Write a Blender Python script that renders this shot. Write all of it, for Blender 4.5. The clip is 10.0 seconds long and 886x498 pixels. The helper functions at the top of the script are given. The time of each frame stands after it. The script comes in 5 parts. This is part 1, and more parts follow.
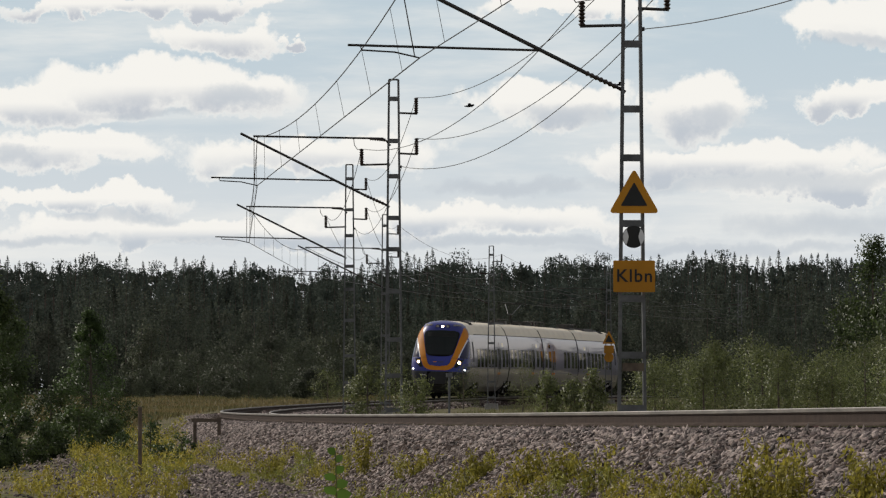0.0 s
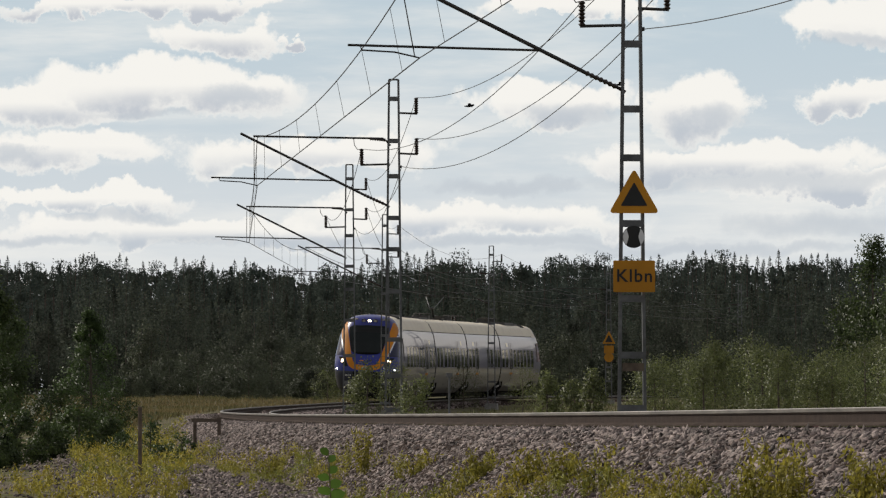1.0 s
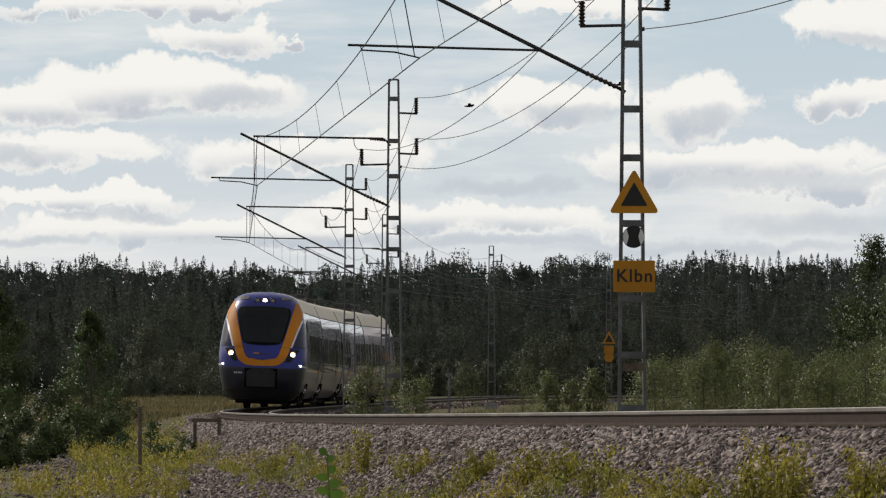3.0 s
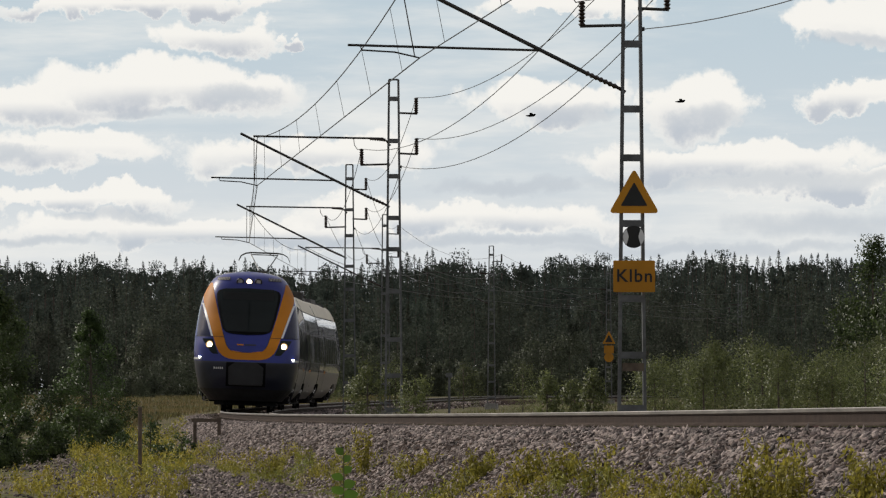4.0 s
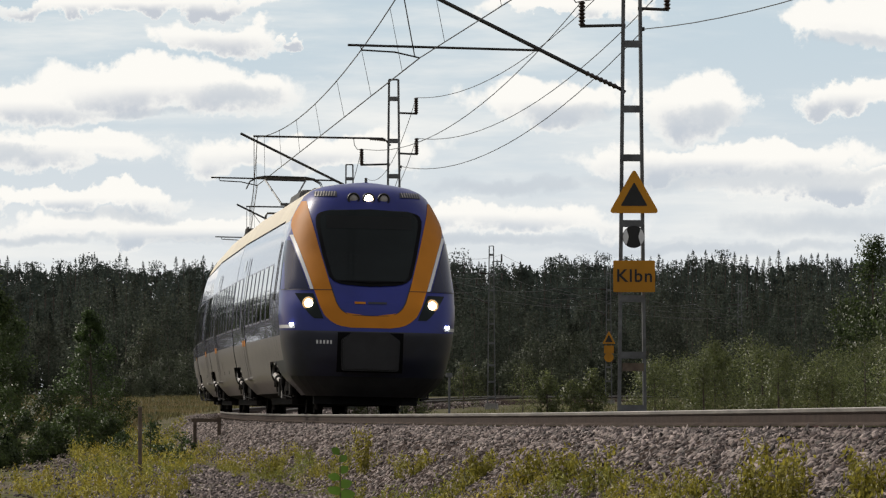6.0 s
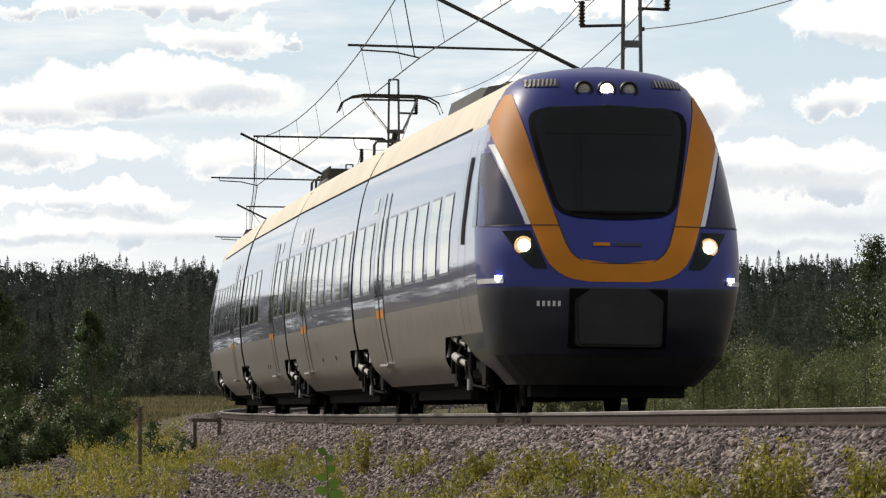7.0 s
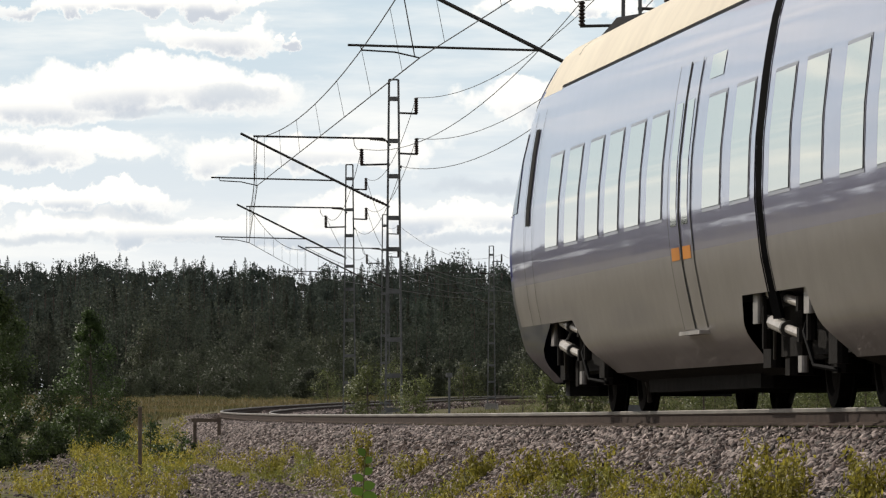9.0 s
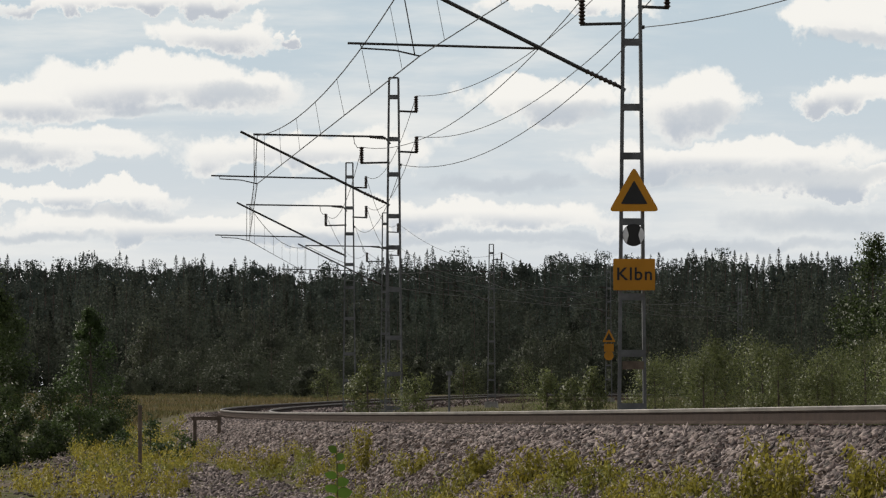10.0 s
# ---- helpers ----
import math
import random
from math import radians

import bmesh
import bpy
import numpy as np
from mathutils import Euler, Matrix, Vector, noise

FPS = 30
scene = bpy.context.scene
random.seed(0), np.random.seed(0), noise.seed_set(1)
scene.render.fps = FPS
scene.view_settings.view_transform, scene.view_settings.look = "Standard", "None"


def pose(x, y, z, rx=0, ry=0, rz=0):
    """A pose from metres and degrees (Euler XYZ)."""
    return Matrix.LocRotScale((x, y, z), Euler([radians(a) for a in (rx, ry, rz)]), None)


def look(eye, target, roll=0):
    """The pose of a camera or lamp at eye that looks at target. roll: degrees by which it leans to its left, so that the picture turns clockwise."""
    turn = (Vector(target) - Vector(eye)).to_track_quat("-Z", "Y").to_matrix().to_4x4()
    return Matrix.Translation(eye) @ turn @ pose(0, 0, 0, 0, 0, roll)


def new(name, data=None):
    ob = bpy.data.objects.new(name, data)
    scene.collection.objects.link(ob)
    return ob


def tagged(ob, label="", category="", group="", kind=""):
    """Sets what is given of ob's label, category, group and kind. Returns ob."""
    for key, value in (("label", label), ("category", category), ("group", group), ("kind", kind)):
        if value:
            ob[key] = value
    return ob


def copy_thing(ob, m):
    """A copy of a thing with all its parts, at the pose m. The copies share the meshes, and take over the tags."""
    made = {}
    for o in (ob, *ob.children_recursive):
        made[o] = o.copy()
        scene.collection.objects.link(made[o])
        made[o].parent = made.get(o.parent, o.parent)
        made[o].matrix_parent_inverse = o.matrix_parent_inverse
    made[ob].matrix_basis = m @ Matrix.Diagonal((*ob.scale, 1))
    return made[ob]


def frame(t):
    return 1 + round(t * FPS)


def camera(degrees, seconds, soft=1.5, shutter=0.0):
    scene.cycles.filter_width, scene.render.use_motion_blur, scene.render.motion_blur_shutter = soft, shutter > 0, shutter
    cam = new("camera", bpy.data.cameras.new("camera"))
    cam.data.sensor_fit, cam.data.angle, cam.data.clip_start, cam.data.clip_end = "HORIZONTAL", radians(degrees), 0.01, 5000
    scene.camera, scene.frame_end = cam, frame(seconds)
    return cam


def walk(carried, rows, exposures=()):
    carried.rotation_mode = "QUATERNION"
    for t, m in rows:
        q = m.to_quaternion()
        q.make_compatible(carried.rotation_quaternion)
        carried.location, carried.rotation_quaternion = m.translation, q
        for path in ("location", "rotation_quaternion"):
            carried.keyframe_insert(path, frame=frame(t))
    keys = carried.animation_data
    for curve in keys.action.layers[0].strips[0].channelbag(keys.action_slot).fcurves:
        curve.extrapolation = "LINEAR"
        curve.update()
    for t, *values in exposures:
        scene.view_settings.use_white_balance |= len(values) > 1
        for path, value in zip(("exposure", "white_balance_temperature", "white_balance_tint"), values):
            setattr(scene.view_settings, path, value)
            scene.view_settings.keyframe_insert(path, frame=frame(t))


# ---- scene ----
# ---- camera ----
cam = camera(2 * math.degrees(math.atan(784 / 10600)), 10.0, soft=1.25)
EYE_Z = 1.6
TILT = math.degrees(math.atan((697 - 441) / 10600))
EYE = pose(0, 0, EYE_Z, 90 + TILT, 0, 0)
EYE_LOW = pose(0, 0, EYE_Z, 90 + TILT - math.degrees(3.2 / 10600), 0, 0)
walk(cam, [(0.0, EYE), (5.0, EYE), (9.0, EYE), (9.7, EYE_LOW), (10.0, EYE_LOW)],
     [(0.0, 0.0), (5.5, 0.0), (6.8, 0.3), (8.8, 0.3), (9.7, 0.0), (10.0, 0.0)])

# ---- light ----
SUN_AZ, SUN_EL = -50.0, 35.0     # degrees from +y towards +x, and above the horizon
world = bpy.data.worlds.new("sky")
scene.world = world
world.use_nodes = True
wn, wl = world.node_tree.nodes, world.node_tree.links
wn.clear()
w_out = wn.new("ShaderNodeOutputWorld")
w_bg = wn.new("ShaderNodeBackground")
w_sky = wn.new("ShaderNodeTexSky")
w_sky.sky_type = "NISHITA"
w_sky.sun_disc = False
w_sky.sun_elevation, w_sky.sun_rotation = radians(SUN_EL), radians(SUN_AZ)
w_sky.air_density, w_sky.dust_density = 1.0, 2.0
w_bg.inputs["Strength"].default_value = 0.075
w_mix = wn.new("ShaderNodeMix")
w_mix.data_type = "RGBA"
w_mix.inputs[0].default_value = 0.6
w_mix.inputs[7].default_value = (7.2, 6.75, 6.5, 1)     # thin cloud over half the sky
wl.new(w_sky.outputs[0], w_mix.inputs[6])
wl.new(w_mix.outputs[2], w_bg.inputs["Color"])
wl.new(w_bg.outputs[0], w_out.inputs["Surface"])
sun = new("sun", bpy.data.lights.new("sun", "SUN"))
sun.data.energy, sun.data.angle, sun.data.color = 2.6, radians(0.6), (1.0, 0.93, 0.82)
sun.matrix_world = look((0, 0, 0), (-math.sin(radians(SUN_AZ)) * math.cos(radians(SUN_EL)),
                                    -math.cos(radians(SUN_AZ)) * math.cos(radians(SUN_EL)), -math.sin(radians(SUN_EL))))


# ---- materials ----
def mat(name, colour, rough=0.6, metal=0.0, vary=0.25, scale=6.0, bump=0.0, bump_scale=40.0, coat=0.0,
        second=None, patch=0.5, per_piece=0.0, per_island=0.0, emit=None, strength=0.0, translucent=0.0, spec=0.5):
    """Paint, metal, stone or leaf: two scales of variation, fine relief, and a shift from piece to piece."""
    m = bpy.data.materials.new(name)
    m.use_nodes = True
    nt = m.node_tree
    n, l = nt.nodes, nt.links
    b = n["Principled BSDF"]
    b.inputs["Roughness"].default_value, b.inputs["Metallic"].default_value = rough, metal
    b.inputs["Specular IOR Level"].default_value = spec
    b.inputs["Coat Weight"].default_value, b.inputs["Coat Roughness"].default_value = coat, 0.02
    co = n.new("ShaderNodeTexCoord")
    big, fine = n.new("ShaderNodeTexNoise"), n.new("ShaderNodeTexNoise")
    big.inputs["Scale"].default_value, fine.inputs["Scale"].default_value = scale * 0.12, scale
    big.inputs["Detail"].default_value, fine.inputs["Detail"].default_value = 4, 6
    for t in (big, fine):
        l.new(co.outputs["Object"], t.inputs["Vector"])
    mix = n.new("ShaderNodeMix")
    mix.data_type = "RGBA"
    other = second or tuple(c * 0.6 for c in colour)
    mix.inputs[6].default_value, mix.inputs[7].default_value = (*colour, 1), (*other, 1)
    ramp = n.new("ShaderNodeMapRange")
    ramp.inputs["From Min"].default_value, ramp.inputs["From Max"].default_value = patch - 0.12, patch + 0.16
    l.new(big.outputs["Fac"], ramp.inputs["Value"])
    l.new(ramp.outputs[0], mix.inputs[0])
    val = n.new("ShaderNodeMapRange")
    val.inputs["From Min"].default_value, val.inputs["From Max"].default_value = 0.3, 0.7
    val.inputs["To Min"].default_value, val.inputs["To Max"].default_value = 1 - vary, 1 + vary
    l.new(fine.outputs["Fac"], val.inputs["Value"])
    hsv = n.new("ShaderNodeHueSaturation")
    l.new(mix.outputs[2], hsv.inputs["Color"])
    factor = val.outputs[0]
    for amount, node, socket in ((per_piece, "ShaderNodeObjectInfo", "Random"), (per_island, "ShaderNodeNewGeometry", "Random Per Island")):
        if amount:
            info, r, mul = n.new(node), n.new("ShaderNodeMapRange"), n.new("ShaderNodeMath")
            r.inputs["To Min"].default_value, r.inputs["To Max"].default_value = 1 - amount, 1 + amount
            l.new(info.outputs[socket], r.inputs["Value"])
            mul.operation = "MULTIPLY"
            l.new(factor, mul.inputs[0])
            l.new(r.outputs[0], mul.inputs[1])
            factor = mul.outputs[0]
    l.new(factor, hsv.inputs["Value"])
    l.new(hsv.outputs[0], b.inputs["Base Color"])
    if bump:
        t, bp = n.new("ShaderNodeTexNoise"), n.new("ShaderNodeBump")
        t.inputs["Scale"].default_value, t.inputs["Detail"].default_value = bump_scale, 5
        bp.inputs["Strength"].default_value, bp.inputs["Distance"].default_value = bump, 0.02
        l.new(co.outputs["Object"], t.inputs["Vector"])
        l.new(t.outputs["Fac"], bp.inputs["Height"])
        l.new(bp.outputs[0], b.inputs["Normal"])
    if emit:
        b.inputs["Emission Color"].default_value, b.inputs["Emission Strength"].default_value = (*emit, 1), strength
    if translucent:
        tr, add = n.new("ShaderNodeBsdfTranslucent"), n.new("ShaderNodeMixShader")
        add.inputs[0].default_value = translucent
        l.new(hsv.outputs[0], tr.inputs["Color"])
        l.new(b.outputs[0], add.inputs[1])
        l.new(tr.outputs[0], add.inputs[2])
        l.new(add.outputs[0], n["Material Output"].inputs["Surface"])
    return m


STEEL = mat("galvanised_steel", (0.15, 0.155, 0.16), 0.5, 0.55, 0.25, 8)
DARK_STEEL = mat("dark_steel", (0.06, 0.058, 0.055), 0.6, 0.4, 0.3, 8)
WIRE = mat("wire_copper", (0.05, 0.045, 0.04), 0.5, 0.6, 0.1, 1)
INSULATOR = mat("brown_porcelain", (0.035, 0.022, 0.018), 0.25, 0, 0.1, 5)
# Rust on the web, darkened to paint in the shadow of the rail head.
RAIL_WEB_SHADED = mat("rail_rust_shaded", (0.045, 0.031, 0.025), 0.8, 0.1, 0.25, 7, 0.2, 60, second=(0.045, 0.032, 0.027), spec=0.1)
RAIL_HEAD = mat("rail_head_worn", (0.24, 0.22, 0.20), 0.5, 0.4, 0.15, 6)
RAIL_FOOT = mat("rail_foot_dust", (0.085, 0.065, 0.055), 0.9, 0, 0.25, 7, spec=0.05)
SLEEPER = mat("dusty_sleeper", (0.13, 0.105, 0.09), 0.9, 0, 0.3, 8, 0.3, 50, per_piece=0.2, spec=0.02)
CONCRETE = mat("concrete", (0.33, 0.32, 0.30), 0.9, 0, 0.2, 8, 0.3, 50, per_piece=0.15)
STONE = mat("crushed_stone", (0.235, 0.195, 0.18), 0.75, 0, 0.25, 9, 0.3, 60, second=(0.125, 0.096, 0.087), per_island=0.85, spec=0.25)
# Brown ballast far darker than its stones: shade in their gaps is painted in.
BED = mat("shaded_ballast_bed", (0.060, 0.046, 0.040), 1.0, 0, 0.4, 14, 0.9, 30, spec=0.0)
SOIL = mat("gravelly_soil", (0.16, 0.135, 0.10), 0.95, 0, 0.35, 9, 0.6, 25, second=(0.09, 0.10, 0.035), spec=0.02)
GRASS = mat("dry_grass", (0.185, 0.145, 0.068), 0.8, 0, 0.35, 0.5, second=(0.115, 0.12, 0.05), per_island=0.35, translucent=0.35, spec=0.2)
VERGE = mat("verge_grass_blades", (0.115, 0.125, 0.048), 0.7, 0, 0.3, 0.8, second=(0.15, 0.13, 0.06), per_island=0.4, translucent=0.35, spec=0.2)
HERB = mat("yellow_green_leaves", (0.36, 0.30, 0.045), 0.6, 0, 0.3, 1.2, second=(0.17, 0.20, 0.045), per_island=0.4, translucent=0.4, spec=0.3)
STALK = mat("plant_stalk", (0.13, 0.12, 0.045), 0.8, 0, 0.2, 8)
# Needles and birch leaves are bluer than foliage: distance haze mixed into their colour.
NEEDLE = mat("hazed_pine_needles", (0.060, 0.078, 0.068), 0.9, 0, 0.45, 0.45, second=(0.068, 0.080, 0.066), per_island=0.12, translucent=0.3, spec=0.05)
LEAF = mat("hazed_birch_leaves", (0.042, 0.056, 0.043), 0.75, 0, 0.6, 0.4, second=(0.058, 0.064, 0.048), per_island=0.14, translucent=0.4, spec=0.1)
WILLOW = mat("willow_leaves", (0.122, 0.152, 0.058), 0.5, 0, 0.4, 0.6, second=(0.155, 0.155, 0.058), per_piece=0.2, per_island=0.4, translucent=0.45, spec=0.4)
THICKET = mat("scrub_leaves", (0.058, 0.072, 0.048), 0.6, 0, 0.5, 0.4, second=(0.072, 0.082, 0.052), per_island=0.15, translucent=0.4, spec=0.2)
BIRCH = mat("young_birch_leaves", (0.054, 0.094, 0.030), 0.5, 0, 0.4, 0.9, second=(0.070, 0.096, 0.032), per_island=0.35, translucent=0.4, spec=0.35)
ALDER = mat("alder_leaves", (0.045, 0.074, 0.022), 0.5, 0, 0.45, 0.9, second=(0.064, 0.082, 0.026), per_piece=0.25, per_island=0.35, translucent=0.4, spec=0.35)
BARK = mat("bark", (0.10, 0.08, 0.065), 0.9, 0, 0.4, 6, 0.5, 20)
SILVER = mat("lavender_silver_paint", (0.28, 0.275, 0.42), 0.34, 0.5, 0.03, 3, second=(0.265, 0.26, 0.395), coat=0.9, bump=0.012, bump_scale=0.8)
GREY = mat("warm_grey_paint", (0.19, 0.176, 0.173), 0.4, 0.1, 0.10, 3, second=(0.168, 0.155, 0.153), coat=0.2)
BLUE = mat("cobalt_blue_paint", (0.016, 0.028, 0.235), 0.35, 0.0, 0.05, 3, coat=0.3, spec=0.3)
NAVY = mat("dark_blue_skirt", (0.016, 0.020, 0.042), 0.4, 0.0, 0.15, 4, coat=0.3)
DARK_PLASTIC = mat("dark_grey_plastic", (0.024, 0.024, 0.026), 0.5, 0, 0.2, 5, spec=0.35)
ORANGE = mat("orange_paint", (0.60, 0.215, 0.008), 0.6, 0, 0.04, 3, spec=0.3)
WHITE = mat("white_paint", (0.78, 0.79, 0.80), 0.35, 0, 0.05, 3, coat=0.3)
CREAM = mat("cream_roof_paint", (0.74, 0.66, 0.50), 0.45, 0, 0.06, 3, second=(0.66, 0.58, 0.44))
BLACK = mat("black_rubber", (0.008, 0.008, 0.009), 0.8, 0, 0.2, 5, spec=0.1)
# Near black: the shade under the skirts is put into this colour.
UNDER = mat("underframe_dirt_and_shade", (0.011, 0.0095, 0.009), 0.9, 0.0, 0.4, 6, 0.3, 30, spec=0.1)
BLIND = mat("roller_blind", (0.016, 0.018, 0.018), 0.7, 0, 0.1, 3, spec=0.2)
FRAME = mat("grey_window_frame", (0.26, 0.26, 0.31), 0.4, 0.2, 0.05, 3, coat=0.3)
GLASS = mat("tinted_glass", (0.007, 0.012, 0.012), 0.08, 0, 0.25, 1.5, spec=0.2)
CAB_GLASS = mat("blue_tinted_glass", (0.014, 0.018, 0.055), 0.12, 0, 0.02, 1, spec=0.4)
# Weak orange emission paints the fringe of glow round the headlamp.
LAMP_RIM = mat("headlamp_glow_fringe", (0.8, 0.6, 0.35), 0.3, emit=(1.0, 0.55, 0.2), strength=0.35)
SIDE_GLASS = mat("mirror_tinted_glass", (0.80, 0.74, 0.585), 0.03, 1.0, 0.02, 1, second=(0.77, 0.71, 0.565), bump=0.02, bump_scale=1.2)
CHROME = mat("damper_steel", (0.40, 0.375, 0.35), 0.45, 0.3, 0.2, 9)
PALE = mat("pale_bracket_paint", (0.26, 0.245, 0.235), 0.5, 0.1, 0.25, 8)
LAMP = mat("headlamp_lens", (0.9, 0.85, 0.75), 0.2, emit=(1.0, 0.82, 0.58), strength=8.0)
# Emission that imitates a glint of sun on the nose; no lamp there.
GLINT = mat("glint_glow", (0.9, 0.9, 0.95), 0.2, emit=(0.85, 0.9, 1.0), strength=10.0)
SIGN_YELLOW = mat("sign_yellow", (0.60, 0.265, 0.016), 0.45, 0, 0.06, 3, spec=0.3)
SIGN_BLACK = mat("sign_black", (0.012, 0.012, 0.012), 0.5)
WOOD = mat("weathered_wood", (0.13, 0.10, 0.075), 0.9, 0, 0.35, 9, 0.5, 40)
SPROUT = mat("fresh_green_leaves", (0.11, 0.20, 0.035), 0.5, 0, 0.2, 6, translucent=0.4, spec=0.3)
PINK = mat("fireweed_flower", (0.33, 0.12, 0.17), 0.6, 0, 0.2, 3, translucent=0.3)


# ---- mesh tools ----
class Shape:
    """A mesh in the making: boxes, bars, tubes, grids."""

    def __init__(self):
        self.v, self.f, self.m = [], [], []

    def add(self, verts, faces, slot=0):
        o = len(self.v)
        self.v += [tuple(p) for p in verts]
        self.f += [tuple(o + i for i in f) for f in faces]
        self.m += [slot] * len(faces)
        return self

    def box(self, c, size, slot=0, turn=None, taper=1.0, bevel=0.0):
        x, y, z = (s / 2 for s in size)
        b = min(bevel, x * 0.6, y * 0.6)
        rings = []
        for k, (h, t) in enumerate(((-z, 1.0), (z, taper))):
            xx, yy = x * t, y * t
            ring = ([(-xx + b, -yy), (xx - b, -yy), (xx, -yy + b), (xx, yy - b), (xx - b, yy), (-xx + b, yy), (-xx, yy - b), (-xx, -yy + b)]
                    if b else [(-xx, -yy), (xx, -yy), (xx, yy), (-xx, yy)])
            rings.append([Vector((*p, h)) for p in ring])
        n = len(rings[0])
        vs = [(turn @ p if turn else p) + Vector(c) for r in rings for p in r]
        fs = [(i, (i + 1) % n, n + (i + 1) % n, n + i) for i in range(n)] + [tuple(range(n))[::-1], tuple(range(n, 2 * n))]
        return self.add(vs, fs, slot)

    def tube(self, points, r, sides=6, slot=0, caps=True):
        pts = [Vector(p) for p in points]
        rs = r if isinstance(r, (list, tuple)) else [r] * len(pts)
        vs, fs = [], []
        for i, p in enumerate(pts):
            d = (pts[min(i + 1, len(pts) - 1)] - pts[max(i - 1, 0)]).normalized()
            a = d.orthogonal().normalized() if abs(d.z) > 0.9 else d.cross(Vector((0, 0, 1))).normalized()
            b = d.cross(a)
            vs += [p + rs[i] * (a * math.cos(2 * math.pi * k / sides) + b * math.sin(2 * math.pi * k / sides)) for k in range(sides)]
        for i in range(len(pts) - 1):
            fs += [(i * sides + k, i * sides + (k + 1) % sides, (i + 1) * sides + (k + 1) % sides, (i + 1) * sides + k) for k in range(sides)]
        if caps:
            e = (len(pts) - 1) * sides
            fs += [tuple(range(sides))[::-1], tuple(range(e, e + sides))]
        return self.add(vs, fs, slot)

    def grid(self, rows, slot=0):
        w = len(rows[0])
        vs = [p for r in rows for p in r]
        fs = [(i * w + j, i * w + j + 1, (i + 1) * w + j + 1, (i + 1) * w + j) for i in range(len(rows) - 1) for j in range(w - 1)]
        return self.add(vs, fs, slot)

    def prism(self, outline, y0, y1, slot=0):
        """An outline in x, z, given depth from y0 to y1."""
        n = len(outline)
        vs = [(x, y0, z) for x, z in outline] + [(x, y1, z) for x, z in outline]
        fs = [tuple(range(n)), tuple(range(n, 2 * n))[::-1]] + [(i, i + n, (i + 1) % n + n, (i + 1) % n) for i in range(n)]
        return self.add(vs, fs, slot)

    def data(self, name, *materials, smooth=False):
        me = bpy.data.meshes.new(name)
        me.from_pydata(self.v, [], self.f)
        for m in materials:
            me.materials.append(m)
        me.polygons.foreach_set("material_index", self.m)
        bm = bmesh.new()
        bm.from_mesh(me)
        bmesh.ops.recalc_face_normals(bm, faces=bm.faces)
        bm.to_mesh(me)
        bm.free()
        if smooth:
            me.shade_smooth()
        return me


def part(name, shape, material, parent=None, label="", smooth=False):
    mats = material if isinstance(material, (list, tuple)) else (material,)
    ob = new(name, shape.data(name, *mats, smooth=smooth) if isinstance(shape, Shape) else shape)
    ob.parent = parent
    return tagged(ob, label)


def empty(name, label, category, group="", m=None):
    ob = tagged(new(name), label, category, group)
    if m is not None:
        ob.matrix_world = m
    return ob


def cloud_mesh(name, verts, count, material, extra=None):
    """A mesh of many loose faces with count corners each, from an array of corners; extra: a Shape whose faces take the second slot."""
    verts = np.asarray(verts, dtype=np.float32).reshape(-1, 6)
    verts, normals = verts[:, :3], verts[:, 3:]
    n = len(verts) // count
    me = bpy.data.meshes.new(name)
    ev = np.array(extra.v, dtype=np.float32).reshape(-1, 3) if extra else np.zeros((0, 3), np.float32)
    ef = extra.f if extra else []
    loops = np.concatenate([np.arange(n * count), np.array([i + n * count for f in ef for i in f], dtype=np.int64)]).astype(np.int32)
    sizes = np.concatenate([np.full(n, count), np.array([len(f) for f in ef], dtype=np.int64)]).astype(np.int32)
    me.vertices.add(len(verts) + len(ev))
    me.vertices.foreach_set("co", np.concatenate([verts, ev]).ravel())
    me.loops.add(len(loops))
    me.loops.foreach_set("vertex_index", loops)
    me.polygons.add(len(sizes))
    me.polygons.foreach_set("loop_start", np.concatenate([[0], np.cumsum(sizes)[:-1]]).astype(np.int32))
    me.polygons.foreach_set("material_index", np.concatenate([np.zeros(n), np.ones(len(ef))]).astype(np.int32))
    for m in (material if isinstance(material, (list, tuple)) else (material,)):
        me.materials.append(m)
    me.update(calc_edges=True)
    soft_normals = me.attributes.new("custom_normal", "FLOAT_VECTOR", "POINT")
    soft_normals.data.foreach_set("vector", np.concatenate([normals, np.tile(np.float32((-0.3, -0.9, 0.3)), (len(ev), 1))]).astype(np.float32).ravel())
    return me


RNG = np.random.default_rng(7)


def blades(centres, length, width, up=None, spread=1.0, out=None, rough=0.18):
    """Leaf-shaped quads at the centres, turned at random; up: a direction that they lean towards."""
    n = len(centres)
    d = RNG.normal(size=(n, 3))
    if up is not None:
        d = d * spread + np.asarray(up)
    d /= np.linalg.norm(d, axis=1)[:, None]
    a = np.cross(d, RNG.normal(size=(n, 3)))
    a /= np.linalg.norm(a, axis=1)[:, None]
    L = length * RNG.uniform(0.6, 1.4, (n, 1))
    W = width * RNG.uniform(0.6, 1.4, (n, 1))
    c = np.asarray(centres)
    out = np.tile([0.0, 0.0, 1.0], (n, 1)) if out is None else np.asarray(out, dtype=float)
    out = out / (np.linalg.norm(out, axis=1)[:, None] + 1e-6) + RNG.normal(size=(n, 3)) * rough
    out /= np.linalg.norm(out, axis=1)[:, None]
    flip = (np.cross(a, d) * out).sum(1) < 0
    a[flip] *= -1
    out = out * 1.5 + np.cross(a, d)
    out /= np.linalg.norm(out, axis=1)[:, None]
    q = np.stack([c - d * L / 2, c + a * W / 2, c + d * L / 2, c - a * W / 2], axis=1)
    return np.concatenate([q, np.repeat(out[:, None], 4, axis=1)], axis=2)


